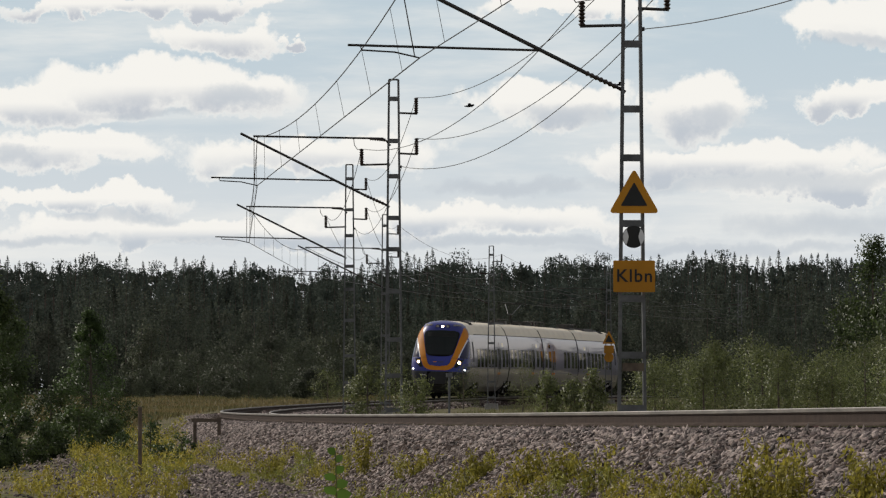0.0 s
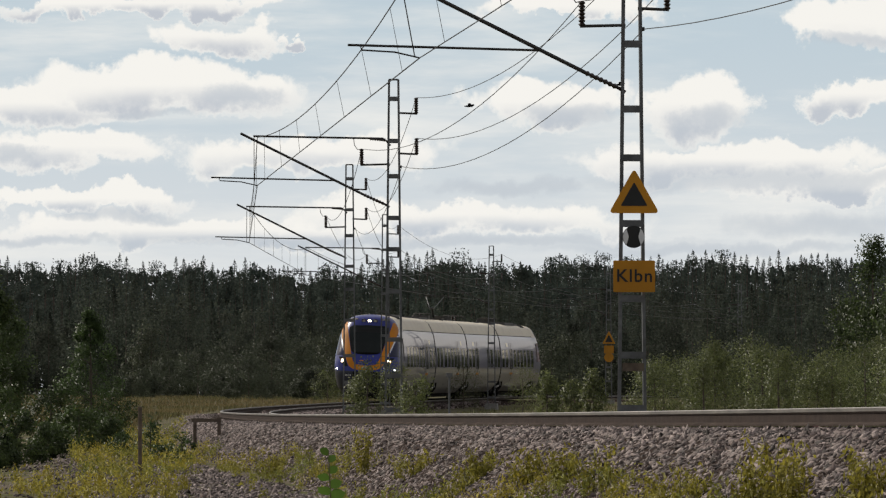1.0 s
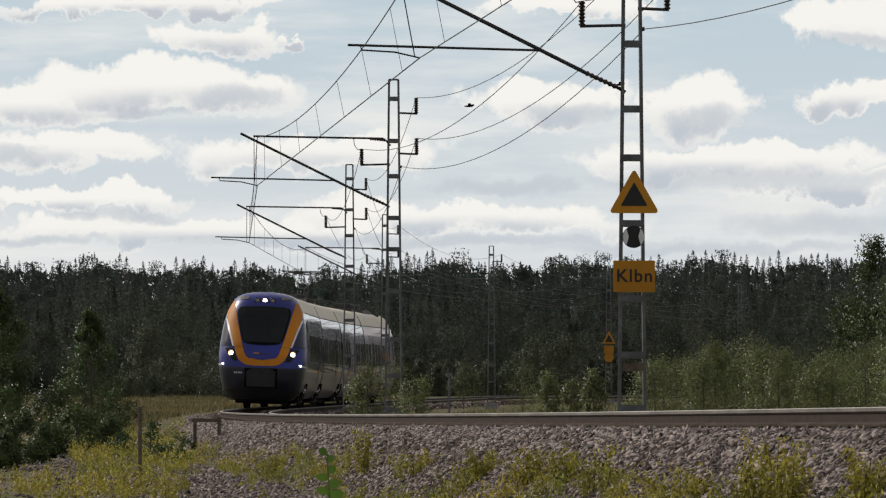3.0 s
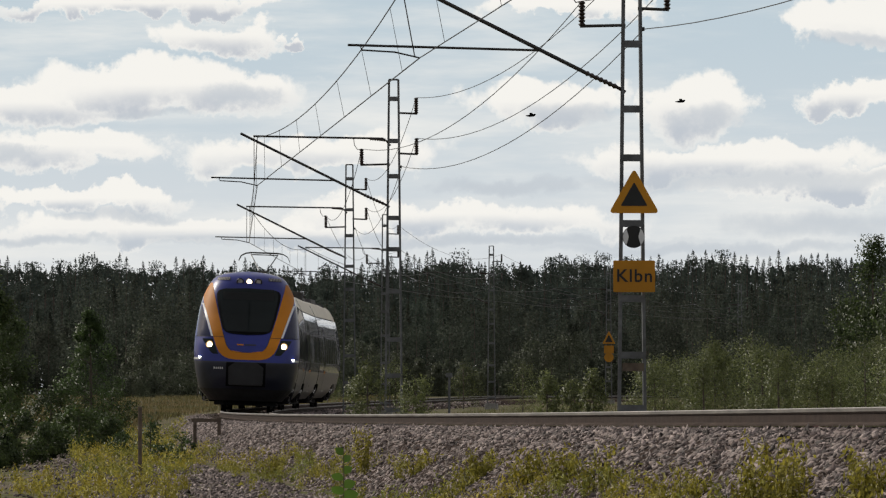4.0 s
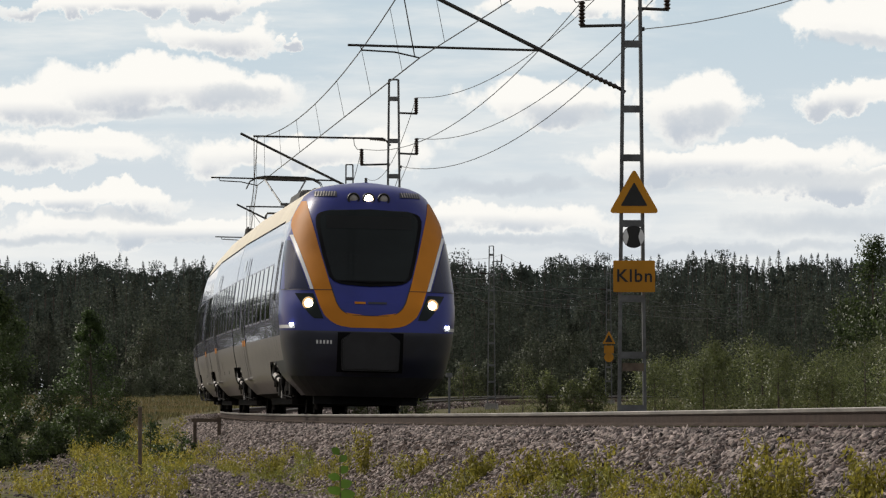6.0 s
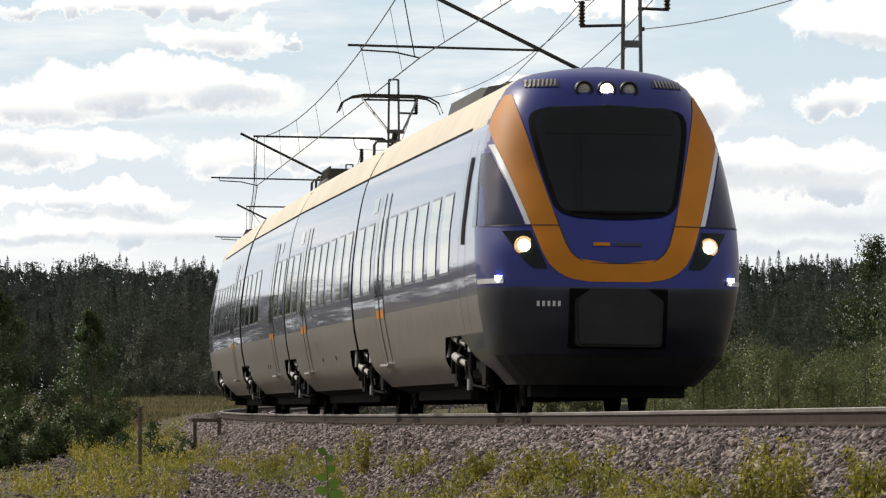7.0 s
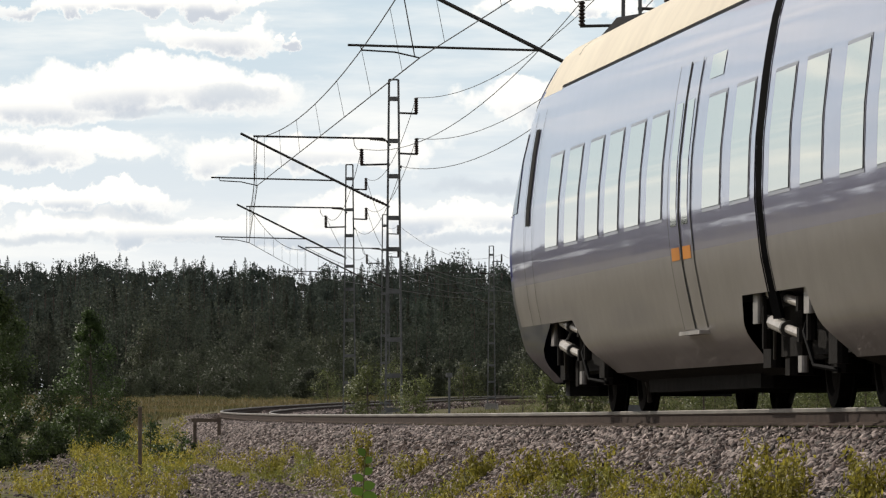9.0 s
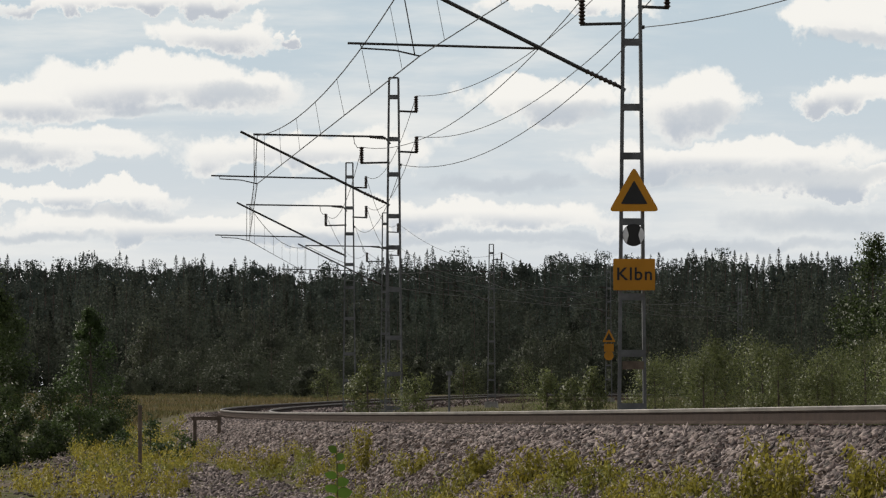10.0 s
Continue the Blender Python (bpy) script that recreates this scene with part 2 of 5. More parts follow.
# ---- the track's line ----
X_POLY = (-2.0056624574546363e-09, 2.1341451242512823e-06, -0.00031945634570038035, -0.08323134625099991, 9.079509637370814)
Z_POLY = (-1.1843295212525313e-09, 1.9049506250754354e-05, -0.007719783275561558, 0.2284196382615789)


def line_at(y):
    """Centre of the track and height of the rails, at the distance y; straight on at both ends."""
    yc = np.clip(y, 62.0, 400.0)
    x = np.polyval(X_POLY, yc) + np.polyval(np.polyder(X_POLY), yc) * (y - yc)
    zc = np.clip(y, 55.0, 330.0)
    z = np.polyval(Z_POLY, zc) + np.polyval(np.polyder(Z_POLY), zc) * np.clip(y - zc, -40, 30)
    return x, EYE_Z + z


def cant_at(y):
    """Lean of the track towards the curve's centre, in radians."""
    return 0.035 * np.clip((np.asarray(y, dtype=float) - 50) / 110, 0, 1)


_ys = np.arange(700.0, -140.0, -0.5)
_xs, _zs = line_at(_ys)
_len = np.concatenate([[0], np.cumsum(np.sqrt(np.diff(_xs) ** 2 + np.diff(_ys) ** 2))])


def along(s):
    """The point of the track s metres on from its far end."""
    y = np.interp(s, _len, _ys)
    x, z = line_at(y)
    return Vector((float(x), float(y), float(z)))


def s_of(y):
    return float(np.interp(-y, -_ys, _len))


def offset(y, side, up=0.0):
    """A point beside the track: side metres to the far side (+x), up metres over the rails."""
    x, z = line_at(y)
    x1, _ = line_at(y + 0.5)
    n = Vector((1.0, -float(x1 - x) / 0.5, 0)).normalized()
    return Vector((float(x), float(y), float(z) + up)) + side * n


def heading(y):
    x0, _ = line_at(y - 0.5)
    x1, _ = line_at(y + 0.5)
    return math.atan2(float(x1 - x0), 1.0)   # turn of the track's line from +y towards +x


def base_ground(x, y):
    """Height of the natural ground."""
    near = np.interp(y, [0, 60, 120, 200, 240, 300, 350, 430, 700, 5000], [-1.55, -1.3, -1.25, -1.02, -0.80, -0.60, -0.40, -0.22, -0.3, -0.35])
    tx, tz = line_at(np.clip(y, -100, 430))
    far_side = np.clip((x - tx) / 3.0, 0, 1) * np.clip((460 - y) / 60, 0, 1)
    z = EYE_Z + near
    return z * (1 - far_side) + (tz - 0.55) * far_side


# ---- ground ----
def build_ground():
    xs = np.concatenate([-np.geomspace(3000, 42, 14), np.arange(-40, 41, 1.0), np.geomspace(42, 3000, 14)])
    ys = np.concatenate([[-400, -200, -100, -50, -20, 0], np.arange(10, 470, 2.5), np.geomspace(480, 4800, 16)])
    X, Y = np.meshgrid(xs, ys)
    Z = base_ground(X, Y) + 0.03 * np.sin(X * 1.7 + Y * 0.3) * np.cos(Y * 0.9) * (np.abs(X) < 45)
    s = Shape()
    s.grid([[(X[i, j], Y[i, j], Z[i, j]) for j in range(len(xs))] for i in range(len(ys))])
    tagged(part("ground", s, SOIL, smooth=True), "gravelly soil with low plants beside the railway", "ground", kind="structure")


BED_PROFILE = ((-4.2, -1.85), (-3.35, -1.23), (-3.0, -0.98), (-2.55, -0.66), (-2.1, -0.37), (-1.8, -0.235), (-1.3, -0.2), (-1.0, -0.24), (0, -0.24), (1.3, -0.22), (1.8, -0.25), (2.3, -0.5), (2.9, -0.8))


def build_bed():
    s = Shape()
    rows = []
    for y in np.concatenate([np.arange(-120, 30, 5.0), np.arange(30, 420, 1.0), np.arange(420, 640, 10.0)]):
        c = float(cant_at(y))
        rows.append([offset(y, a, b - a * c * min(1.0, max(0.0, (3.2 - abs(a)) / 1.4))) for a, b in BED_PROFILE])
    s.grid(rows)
    tagged(part("shaded_ballast_bed", s, BED, smooth=True), "brown ballast bed under the rails, darkened for shade between the stones", "ballast", kind="structure")
    # loose stones
    oct_v = np.array([(1, 0, 0), (-1, 0, 0), (0, 1, 0), (0, -1, 0), (0, 0, 1), (0, 0, -1)], dtype=float)
    oct_f = np.array([(0, 2, 4), (2, 1, 4), (1, 3, 4), (3, 0, 4), (2, 0, 5), (1, 2, 5), (3, 1, 5), (0, 3, 5)])
    n = 112000
    y = 31 + (205 - 31) * RNG.uniform(0, 1, n) ** 1.9
    a = RNG.uniform(-3.7, -1.0, n)
    prof = np.array(BED_PROFILE)
    x, z = line_at(y)
    p = np.stack([x + a, y, z + np.interp(a, prof[:, 0], prof[:, 1]) - a * cant_at(y) * np.clip((3.2 - np.abs(a)) / 1.4, 0, 1)], axis=1)
    n2 = 9000
    y2 = RNG.uniform(60, 125, n2)
    a2 = -3.3 - np.abs(RNG.normal(0, 1.6, n2))
    x2 = line_at(y2)[0] + a2
    n3 = 9000
    y3 = RNG.uniform(190, 345, n3)
    a3 = RNG.uniform(-2.9, 2.9, n3)
    x3, z3 = line_at(y3)
    far = np.stack([x3 + a3, y3, z3 + np.interp(a3, prof[:, 0], prof[:, 1])], axis=1)
    p = np.concatenate([p, np.stack([x2, y2, base_ground(x2, y2) + 0.01], axis=1), far])
    m = len(p)
    grow = np.where(np.arange(m) < n + n2, 1.0, 2.2)[:, None, None]
    size = grow * (0.016 + 0.028 * RNG.uniform(0, 1, (m, 1, 1)) ** 1.5) * RNG.uniform(0.6, 1.25, (m, 6, 1))
    q = RNG.normal(size=(m, 3, 3))
    flat = np.array([-0.35, -0.1, 0.9]) + RNG.normal(size=(m, 3)) * 0.5
    q[:, 0] = np.cross(flat, q[:, 1])
    q[:, 0] /= np.linalg.norm(q[:, 0], axis=1)[:, None]
    q[:, 1] = np.cross(flat, q[:, 0])
    q[:, 1] /= np.linalg.norm(q[:, 1], axis=1)[:, None]
    q[:, 2] = np.cross(q[:, 0], q[:, 1])
    v = np.einsum("mki,mij->mkj", oct_v[None] * size * np.array([1.6, 1.05, 0.6]), q) + p[:, None]
    me = bpy.data.meshes.new("ballast_stones")
    me.vertices.add(m * 6)
    me.vertices.foreach_set("co", v.astype(np.float32).ravel())
    idx = (np.arange(m)[:, None, None] * 6 + oct_f[None]).astype(np.int32).ravel()
    me.loops.add(len(idx))
    me.loops.foreach_set("vertex_index", idx)
    me.polygons.add(len(idx) // 3)
    me.polygons.foreach_set("loop_start", np.arange(0, len(idx), 3, dtype=np.int32))
    me.materials.append(STONE)
    me.update(calc_edges=True)
    tagged(new("ballast_stones", me), "sharp grey-brown crushed stones heaped along the rails", "ballast stones", kind="stuff")


def build_rails():
    prof = ((-0.065, -0.155), (0.065, -0.155), (0.065, -0.143), (0.012, -0.125), (0.009, -0.05), (0.034, -0.036), (0.035, -0.008), (0.028, 0.0),
            (-0.028, 0.0), (-0.035, -0.008), (-0.034, -0.036), (-0.009, -0.05), (-0.012, -0.125), (-0.065, -0.143))
    for side in (-0.7525, 0.7525):
        s = Shape()
        rows = []
        for y in np.concatenate([np.arange(-120, 40, 8.0), np.arange(40, 420, 2.0), np.arange(420, 640, 10.0)]):
            c = float(cant_at(y))
            rows.append([offset(y, side + a, b - side * c) for a, b in prof + prof[:1]])
        s.grid(rows)
        w = len(prof)
        root = empty("rail", "rusty brown steel rail with a worn bright head", "rail", "rails of the track")
        for name, strips, m in (("rail_head", (4, 5, 6, 7, 8, 9, 10), RAIL_HEAD), ("rail_web", (3, 11), RAIL_WEB_SHADED), ("rail_foot", (12, 13, 0, 1, 2), RAIL_FOOT)):
            p = Shape()
            p.v, p.f = list(s.v), [f for k, f in enumerate(s.f) if k % w in strips]
            used = sorted({i for f in p.f for i in f})
            back = {v: i for i, v in enumerate(used)}
            p.v, p.f = [s.v[i] for i in used], [tuple(back[i] for i in f) for f in p.f]
            p.m = [0] * len(p.f)
            part(name, p, m, root)


def build_sleepers():
    s = Shape()
    s.box((0, 0, -0.11), (2.5, 0.26, 0.2), taper=0.94, bevel=0.02)
    for x in (-0.83, -0.675, 0.675, 0.83):
        s.box((x, 0, 0.0), (0.07, 0.11, 0.05))
    me = s.data("sleeper", SLEEPER)
    root = tagged(empty("sleepers", "grey concrete sleepers half buried in the ballast", "sleepers"), kind="structure")
    for k in range(290):
        y = 48 + k * 0.65
        ob = part("sleeper", me, SLEEPER, root)
        ob.matrix_world = Matrix.Translation(offset(y, 0, -0.19)) @ Matrix.Rotation(-heading(y), 4, "Z") @ Matrix.Rotation(float(cant_at(y)), 4, "Y")


# ---- masts and wires ----
MASTS = {40.0: 3.2, 95.3: 3.10, 149.0: 3.12, 203.0: 3.36, 262.0: 3.2, 326.0: 3.37, 384.0: 3.4, 450.0: 3.8}    # distance, and place beside the track
ARM = -3.4           # wire's place from the mast
STAGGER = {95.3: 0.22}
CONTACT, MESSENGER = 5.68, 6.88
FEEDERS = ((0.56, 7.88), (0.57, 6.87), (-0.80, 6.60))   # insulator tops on their brackets


def insulator(s, p0, p1, r=0.045):
    p0, p1 = Vector(p0), Vector(p1)
    pts, rs = [], []
    for k in range(15):
        pts.append(p0.lerp(p1, k / 14))
        rs.append(r if k % 2 else r * 0.55)
    s.tube(pts, rs, 8)


def build_mast(stagger=0.0):
    """A lattice mast with its cantilever; local x away from the track, z from the rails; stagger: the wire's shift."""
    root = empty("catenary_mast", "grey galvanised lattice mast carrying the overhead line", "mast", "masts beside the track")
    top, foot = 8.33, -0.45
    half = lambda z: 0.19 - 0.095 * (z - foot) / (top - foot)
    for sx in (-1, 1):
        s = Shape()
        for dy, wide in ((-0.045, 0.012), (0.045, 0.012), (0, 0.09)):
            rows = []
            for z in (foot, top):
                cx = sx * half(z) + (sx * 0.02 if dy else 0)
                t = 0.05 if dy else 0.01
                rows.append([(cx - t / 2, dy - wide / 2, z), (cx + t / 2, dy - wide / 2, z), (cx + t / 2, dy + wide / 2, z), (cx - t / 2, dy + wide / 2, z), (cx - t / 2, dy - wide / 2, z)])
            s.grid(rows)
        part("leg", s, STEEL, root)
    for z in (0.1, 0.95, 1.85, 3.05, 4.1, 4.88, 5.92, 6.8, 7.85):
        s = Shape()
        h = 0.11
        for y in (-0.055, 0.055):
            s.box((0, y, z), (2 * half(z) + 0.06, 0.01, h))
        part("batten", s, STEEL, root)
    part("cap", Shape().box((0, 0, top), (0.24, 0.11, 0.04)), STEEL, root)
    part("foundation", Shape().box((0, 0, foot - 0.05), (0.75, 0.6, 0.55), bevel=0.04, taper=0.9), CONCRETE, root, "concrete foundation block")
    # cantilever
    a = ARM
    part("top_tie", Shape().tube([(-0.25, 0, MESSENGER - 0.02), (a - 0.1, 0, MESSENGER + 0.03)], 0.028, 6), DARK_STEEL, root)
    part("strut", Shape().tube([(-0.75, 0, 5.46), (a - 0.42, 0, MESSENGER + 0.10)], 0.035, 6), DARK_STEEL, root)
    s = Shape()
    insulator(s, (-0.75, 0, 5.46), (-0.24, 0, 5.23))
    s.tube([(-0.24, 0, 5.23), (-0.1, 0, 5.15)], 0.03)
    part("strut_insulator", s, INSULATOR, root, "brown ribbed insulator")
    s = Shape()
    insulator(s, (-0.6, 0, MESSENGER - 0.02), (-0.2, 0, MESSENGER - 0.06), 0.045)
    s.tube([(-0.2, 0, MESSENGER - 0.06), (-0.08, 0, MESSENGER - 0.2)], 0.025)
    part("tie_insulator", s, INSULATOR, root, "brown ribbed insulator")
    part("registration_arm", Shape().tube([(-1.48, 0, 5.81), (a - 1.15, 0, 5.88)], 0.022, 6), DARK_STEEL, root)
    part("steady_arm", Shape().tube([(a - 0.95, 0, 5.88), (a - 0.93, 0, 5.80), (a - 0.4, 0, 5.77), (a, 0, CONTACT)], 0.014, 5), DARK_STEEL, root)
    part("hanger", Shape().tube([(a - 0.08 - stagger, 0, MESSENGER + 0.02), (a - 0.08, 0, 5.70)], 0.010, 5), DARK_STEEL, root)
    part("jumper", Shape().tube([(-1.0, 0, 6.86), (-0.98, 0, 6.7), (-0.9, 0, 6.58), (-0.8, 0, 6.6)], 0.01, 5), WIRE, root)
    for x, z in FEEDERS:
        s = Shape()
        side = 1 if x > 0 else -1
        s.tube([(side * 0.1, 0, z - 0.38), (x + side * 0.03, 0, z - 0.40)], 0.026, 5)
        part("bracket", s, DARK_STEEL, root)
        s = Shape()
        insulator(s, (x, 0, z - 0.40), (x, 0, z), 0.06)
        part("post_insulator", s, INSULATOR, root, "dark ribbed post insulator")
    part("earth_clamp", Shape().box((0.16, 0, 6.16), (0.09, 0.06, 0.06)), DARK_STEEL, root)
    return root


def mast_pose(y):
    return Matrix.Translation(offset(y, MASTS.get(y, 3.2))) @ Matrix.Rotation(-heading(y), 4, "Z")


def build_line():
    first = build_mast()
    spots = list(MASTS)
    first.matrix_world = mast_pose(spots[0])
    for y in spots[1:]:
        if y in STAGGER:
            build_mast(STAGGER[y]).matrix_world = mast_pose(y)
        else:
            copy_thing(first, mast_pose(y))
    wire_x = lambda y: ARM - STAGGER.get(y, 0.0)
    lift = lambda y, x, z: mast_pose(y) @ Vector((x, 0, z))
    ends = list(MASTS) + [500.0]
    for y0, y1 in zip(ends[:-1], ends[1:]):
        root = empty("overhead_line", "thin dark contact wire hung from its messenger wire by droppers", "overhead wire", "overhead line spans")
        c0, c1 = lift(y0, ARM, CONTACT), lift(y1, ARM, CONTACT)
        m0, m1 = lift(y0, wire_x(y0), MESSENGER), lift(y1, wire_x(y1), MESSENGER)
        sag = lambda t, d: -4 * d * t * (1 - t)
        up = Vector((0, 0, 1))
        r = 0.011 if y0 > 60 else 0.009
        part("contact_wire", Shape().tube([c0.lerp(c1, k / 12) for k in range(13)], r, 5), WIRE, root)
        part("messenger_wire", Shape().tube([m0.lerp(m1, k / 16) + up * sag(k / 16, 0.55) for k in range(17)], r, 5), WIRE, root)
        for k in range(7):
            t = (k + 0.5) / 7
            part("dropper", Shape().tube([c0.lerp(c1, t), m0.lerp(m1, t) + up * sag(t, 0.55)], 0.006, 4), WIRE, root)
        for x, z in FEEDERS + ((0.2, 6.16),):
            a, b = lift(y0, x, z), lift(y1, x, z)
            tagged(part("feeder_wire", Shape().tube([a.lerp(b, k / 20) + up * sag(k / 20, 0.75) for k in range(21)], 0.008 if z > 6 else 0.007, 5), WIRE),
                   "slack aluminium feeder wire between the mast insulators", "feeder wire", "feeder wires")


def text_shape(words, size, material, m, parent, name="lettering"):
    cu = bpy.data.curves.new(name, "FONT")
    cu.body, cu.size, cu.align_x, cu.align_y, cu.extrude = words, size, "CENTER", "CENTER", 0.003
    cu.offset, cu.space_character = 0.004, 1.12
    tmp = bpy.data.objects.new(name, cu)
    scene.collection.objects.link(tmp)
    me = bpy.data.meshes.new_from_object(tmp.evaluated_get(bpy.context.evaluated_depsgraph_get()))
    bpy.data.objects.remove(tmp)
    me.materials.append(material)
    ob = part(name, me, material, parent)
    ob.matrix_local = m
    return ob


def rounded(points, r, steps=5):
    out = []
    n = len(points)
    for i in range(n):
        p, a, b = Vector(points[i]), Vector(points[i - 1]), Vector(points[(i + 1) % n])
        u, w = (a - p).normalized(), (b - p).normalized()
        cut = r / math.tan(u.angle(w) / 2)
        for k in range(steps + 1):
            t = k / steps
            out.append(tuple((p + u * cut) * (1 - t) ** 2 + 2 * p * t * (1 - t) + (p + w * cut) * t ** 2))
    return out


def build_signs():
    """Signs on the nearest mast; metres from its foot on the rails, facing the oncoming camera side."""
    D = 95.3
    k = D / 10600
    o = mast_pose(D).translation
    px = lambda x: (x - 784) * k
    pz = lambda y: EYE_Z + (697 - y) * k
    y = o.y - 0.12
    tri = lambda g: [(px(1123), pz(297 + 1.9 * g)), (px(1078 + 1.62 * g), pz(377 - g)), (px(1168 - 1.62 * g), pz(377 - g))]
    s = empty("warning_sign", "yellow-bordered triangular sign with a black face", "sign")
    part("plate", Shape().prism(rounded(tri(0), 0.05), y, y + 0.02), SIGN_YELLOW, s)
    part("black_panel", Shape().prism(rounded(tri(13), 0.015), y - 0.006, y), SIGN_BLACK, s)
    part("clamp", Shape().box((px(1123), y + 0.05, pz(350)), (0.45, 0.04, 0.05)), STEEL, s)
    s = empty("round_marker", "black and white round reflector marker on the mast", "sign")
    cx, cz, r = px(1122), pz(419), 0.178
    disc = [(cx + r * math.cos(t), cz + r * math.sin(t)) for t in np.linspace(0, 2 * math.pi, 33)[:-1]]
    part("disc", Shape().prism(disc, y, y + 0.02), SIGN_BLACK, s)
    for sg in (-1, 1):
        arc = [(cx + sg * r * 0.96 * math.cos(t), cz + r * 0.96 * math.sin(t)) for t in np.linspace(-0.85, 0.85, 14)]
        arc += [(cx + sg * (0.075 + 0.03 * abs(t)), cz + 0.1 * t) for t in np.linspace(0.9, -0.9, 6)]
        part("white_field", Shape().prism(arc, y - 0.006, y), WHITE, s)
    s = empty("station_sign", "yellow rectangular station sign with black letters", "sign")
    box = [(px(1086), pz(517)), (px(1160), pz(517)), (px(1160), pz(461)), (px(1086), pz(461))]
    part("plate", Shape().prism(rounded(box, 0.02), y, y + 0.02), SIGN_YELLOW, s)
    text_shape("Klbn", 0.285, SIGN_BLACK, pose(px(1123.5), y - 0.004, pz(489), 90, 0, 0), s)
    part("clamp", Shape().box((px(1123), y + 0.05, pz(490)), (0.45, 0.04, 0.05)), STEEL, s)
    s = tagged(part("mast_plate", Shape().box((px(1121), y, pz(650)), (0.34, 0.015, 0.13)), WOOD), "small weathered brown plate on the mast", "sign")


# ---- sky and distance ----
def build_clouds():
    """A far sheet of sky with banks of cumulus; x and y on it run in thousandths of its unit."""
    D = 4300.0
    k = D / 10600
    m = bpy.data.materials.new("cloudy_sky")
    m.use_nodes = True
    n, l = m.node_tree.nodes, m.node_tree.links
    n.clear()
    out, em = n.new("ShaderNodeOutputMaterial"), n.new("ShaderNodeEmission")
    l.new(em.outputs[0], out.inputs["Surface"])
    co = n.new("ShaderNodeTexCoord")

    def math_node(op, a, b=None, c=None):
        q = n.new("ShaderNodeMath")
        q.operation = op
        for i, v in enumerate((a, b, c)):
            if v is None:
                continue
            if isinstance(v, (int, float)):
                q.inputs[i].default_value = v
            else:
                l.new(v, q.inputs[i])
        return q.outputs[0]

    def noise_of(vec, scale, detail=6, rough=0.55):
        q = n.new("ShaderNodeTexNoise")
        q.inputs["Scale"].default_value, q.inputs["Detail"].default_value, q.inputs["Roughness"].default_value = scale, detail, rough
        l.new(vec, q.inputs["Vector"])
        return q

    def ramp(v, a, b, lo=0.0, hi=1.0):
        q = n.new("ShaderNodeMapRange")
        q.interpolation_type = "SMOOTHSTEP"
        for i, x in zip((1, 2, 3, 4), (a, b, lo, hi)):
            q.inputs[i].default_value = x
        l.new(v, q.inputs[0])
        return q.outputs[0]

    def blend(f, a, b):
        q = n.new("ShaderNodeMix")
        q.data_type = "RGBA"
        l.new(f, q.inputs[0])
        for i, v in ((6, a), (7, b)):
            if isinstance(v, tuple):
                q.inputs[i].default_value = (*v, 1)
            else:
                l.new(v, q.inputs[i])
        return q.outputs[2]

    src = co.outputs["Object"]
    wob = noise_of(src, 0.020, 8, 0.62)
    sep = n.new("ShaderNodeSeparateXYZ")
    l.new(src, sep.inputs[0])
    sepn = n.new("ShaderNodeSeparateColor")
    l.new(wob.outputs["Color"], sepn.inputs[0])
    X = math_node("MULTIPLY_ADD", math_node("SUBTRACT", sepn.outputs[0], 0.5), 120.0, sep.outputs[0])
    Z = math_node("MULTIPLY_ADD", math_node("SUBTRACT", sepn.outputs[1], 0.5), 66.0, sep.outputs[2])
    banks = ((300, 155, 270, 48), (60, 185, 170, 40), (375, 68, 120, 32), (517, 70, 32, 14), (120, 265, 190, 38), (1235, 190, 105, 60), (975, 185, 165, 45), (1495, 170, 90, 32),
             (1500, 45, 110, 50), (250, 8, 270, 20), (1010, 15, 180, 24), (560, 270, 260, 40), (1300, 285, 330, 34), (160, 355, 200, 24), (830, 385, 330, 34), (1480, 330, 260, 26), (380, 410, 430, 28))
    dens, shade = None, None
    for cx, cy, rx, ry in banks:
        a = math_node("DIVIDE", math_node("SUBTRACT", X, (cx - 784) * k), rx * k)
        b = math_node("DIVIDE", math_node("SUBTRACT", Z, (697 - cy) * k), ry * k)
        d = math_node("SUBTRACT", 1.0, math_node("ADD", math_node("MULTIPLY", a, a), math_node("MULTIPLY", b, b)))
        b0 = math_node("DIVIDE", math_node("SUBTRACT", sep.outputs[2], (697 - cy) * k), ry * k)
        low = math_node("MULTIPLY", math_node("MAXIMUM", d, 0.0), math_node("SUBTRACT", 0.2, b0))
        dens = d if dens is None else math_node("MAXIMUM", dens, d)
        shade = low if shade is None else math_node("MAXIMUM", shade, low)
    flat = n.new("ShaderNodeMapping")
    flat.inputs["Scale"].default_value = (0.22, 1, 1.5)
    l.new(src, flat.inputs[0])
    streak = noise_of(flat.outputs[0], 0.012, 6, 0.6).outputs["Fac"]
    haze = ramp(sep.outputs[2], 60, 290)       # paler towards the horizon
    sky = blend(haze, (0.745, 0.78, 0.805), (0.565, 0.67, 0.74))
    sky = blend(ramp(streak, 0.42, 0.72), sky, (0.92, 0.92, 0.89))
    grey = blend(ramp(sep.outputs[2], 90, 260), (0.59, 0.64, 0.70), (0.58, 0.615, 0.67))
    cloud = blend(ramp(math_node("ADD", shade, math_node("MULTIPLY", math_node("SUBTRACT", streak, 0.5), 0.8)), -0.02, 0.9), (1.0, 0.98, 0.93), grey)
    veil = None
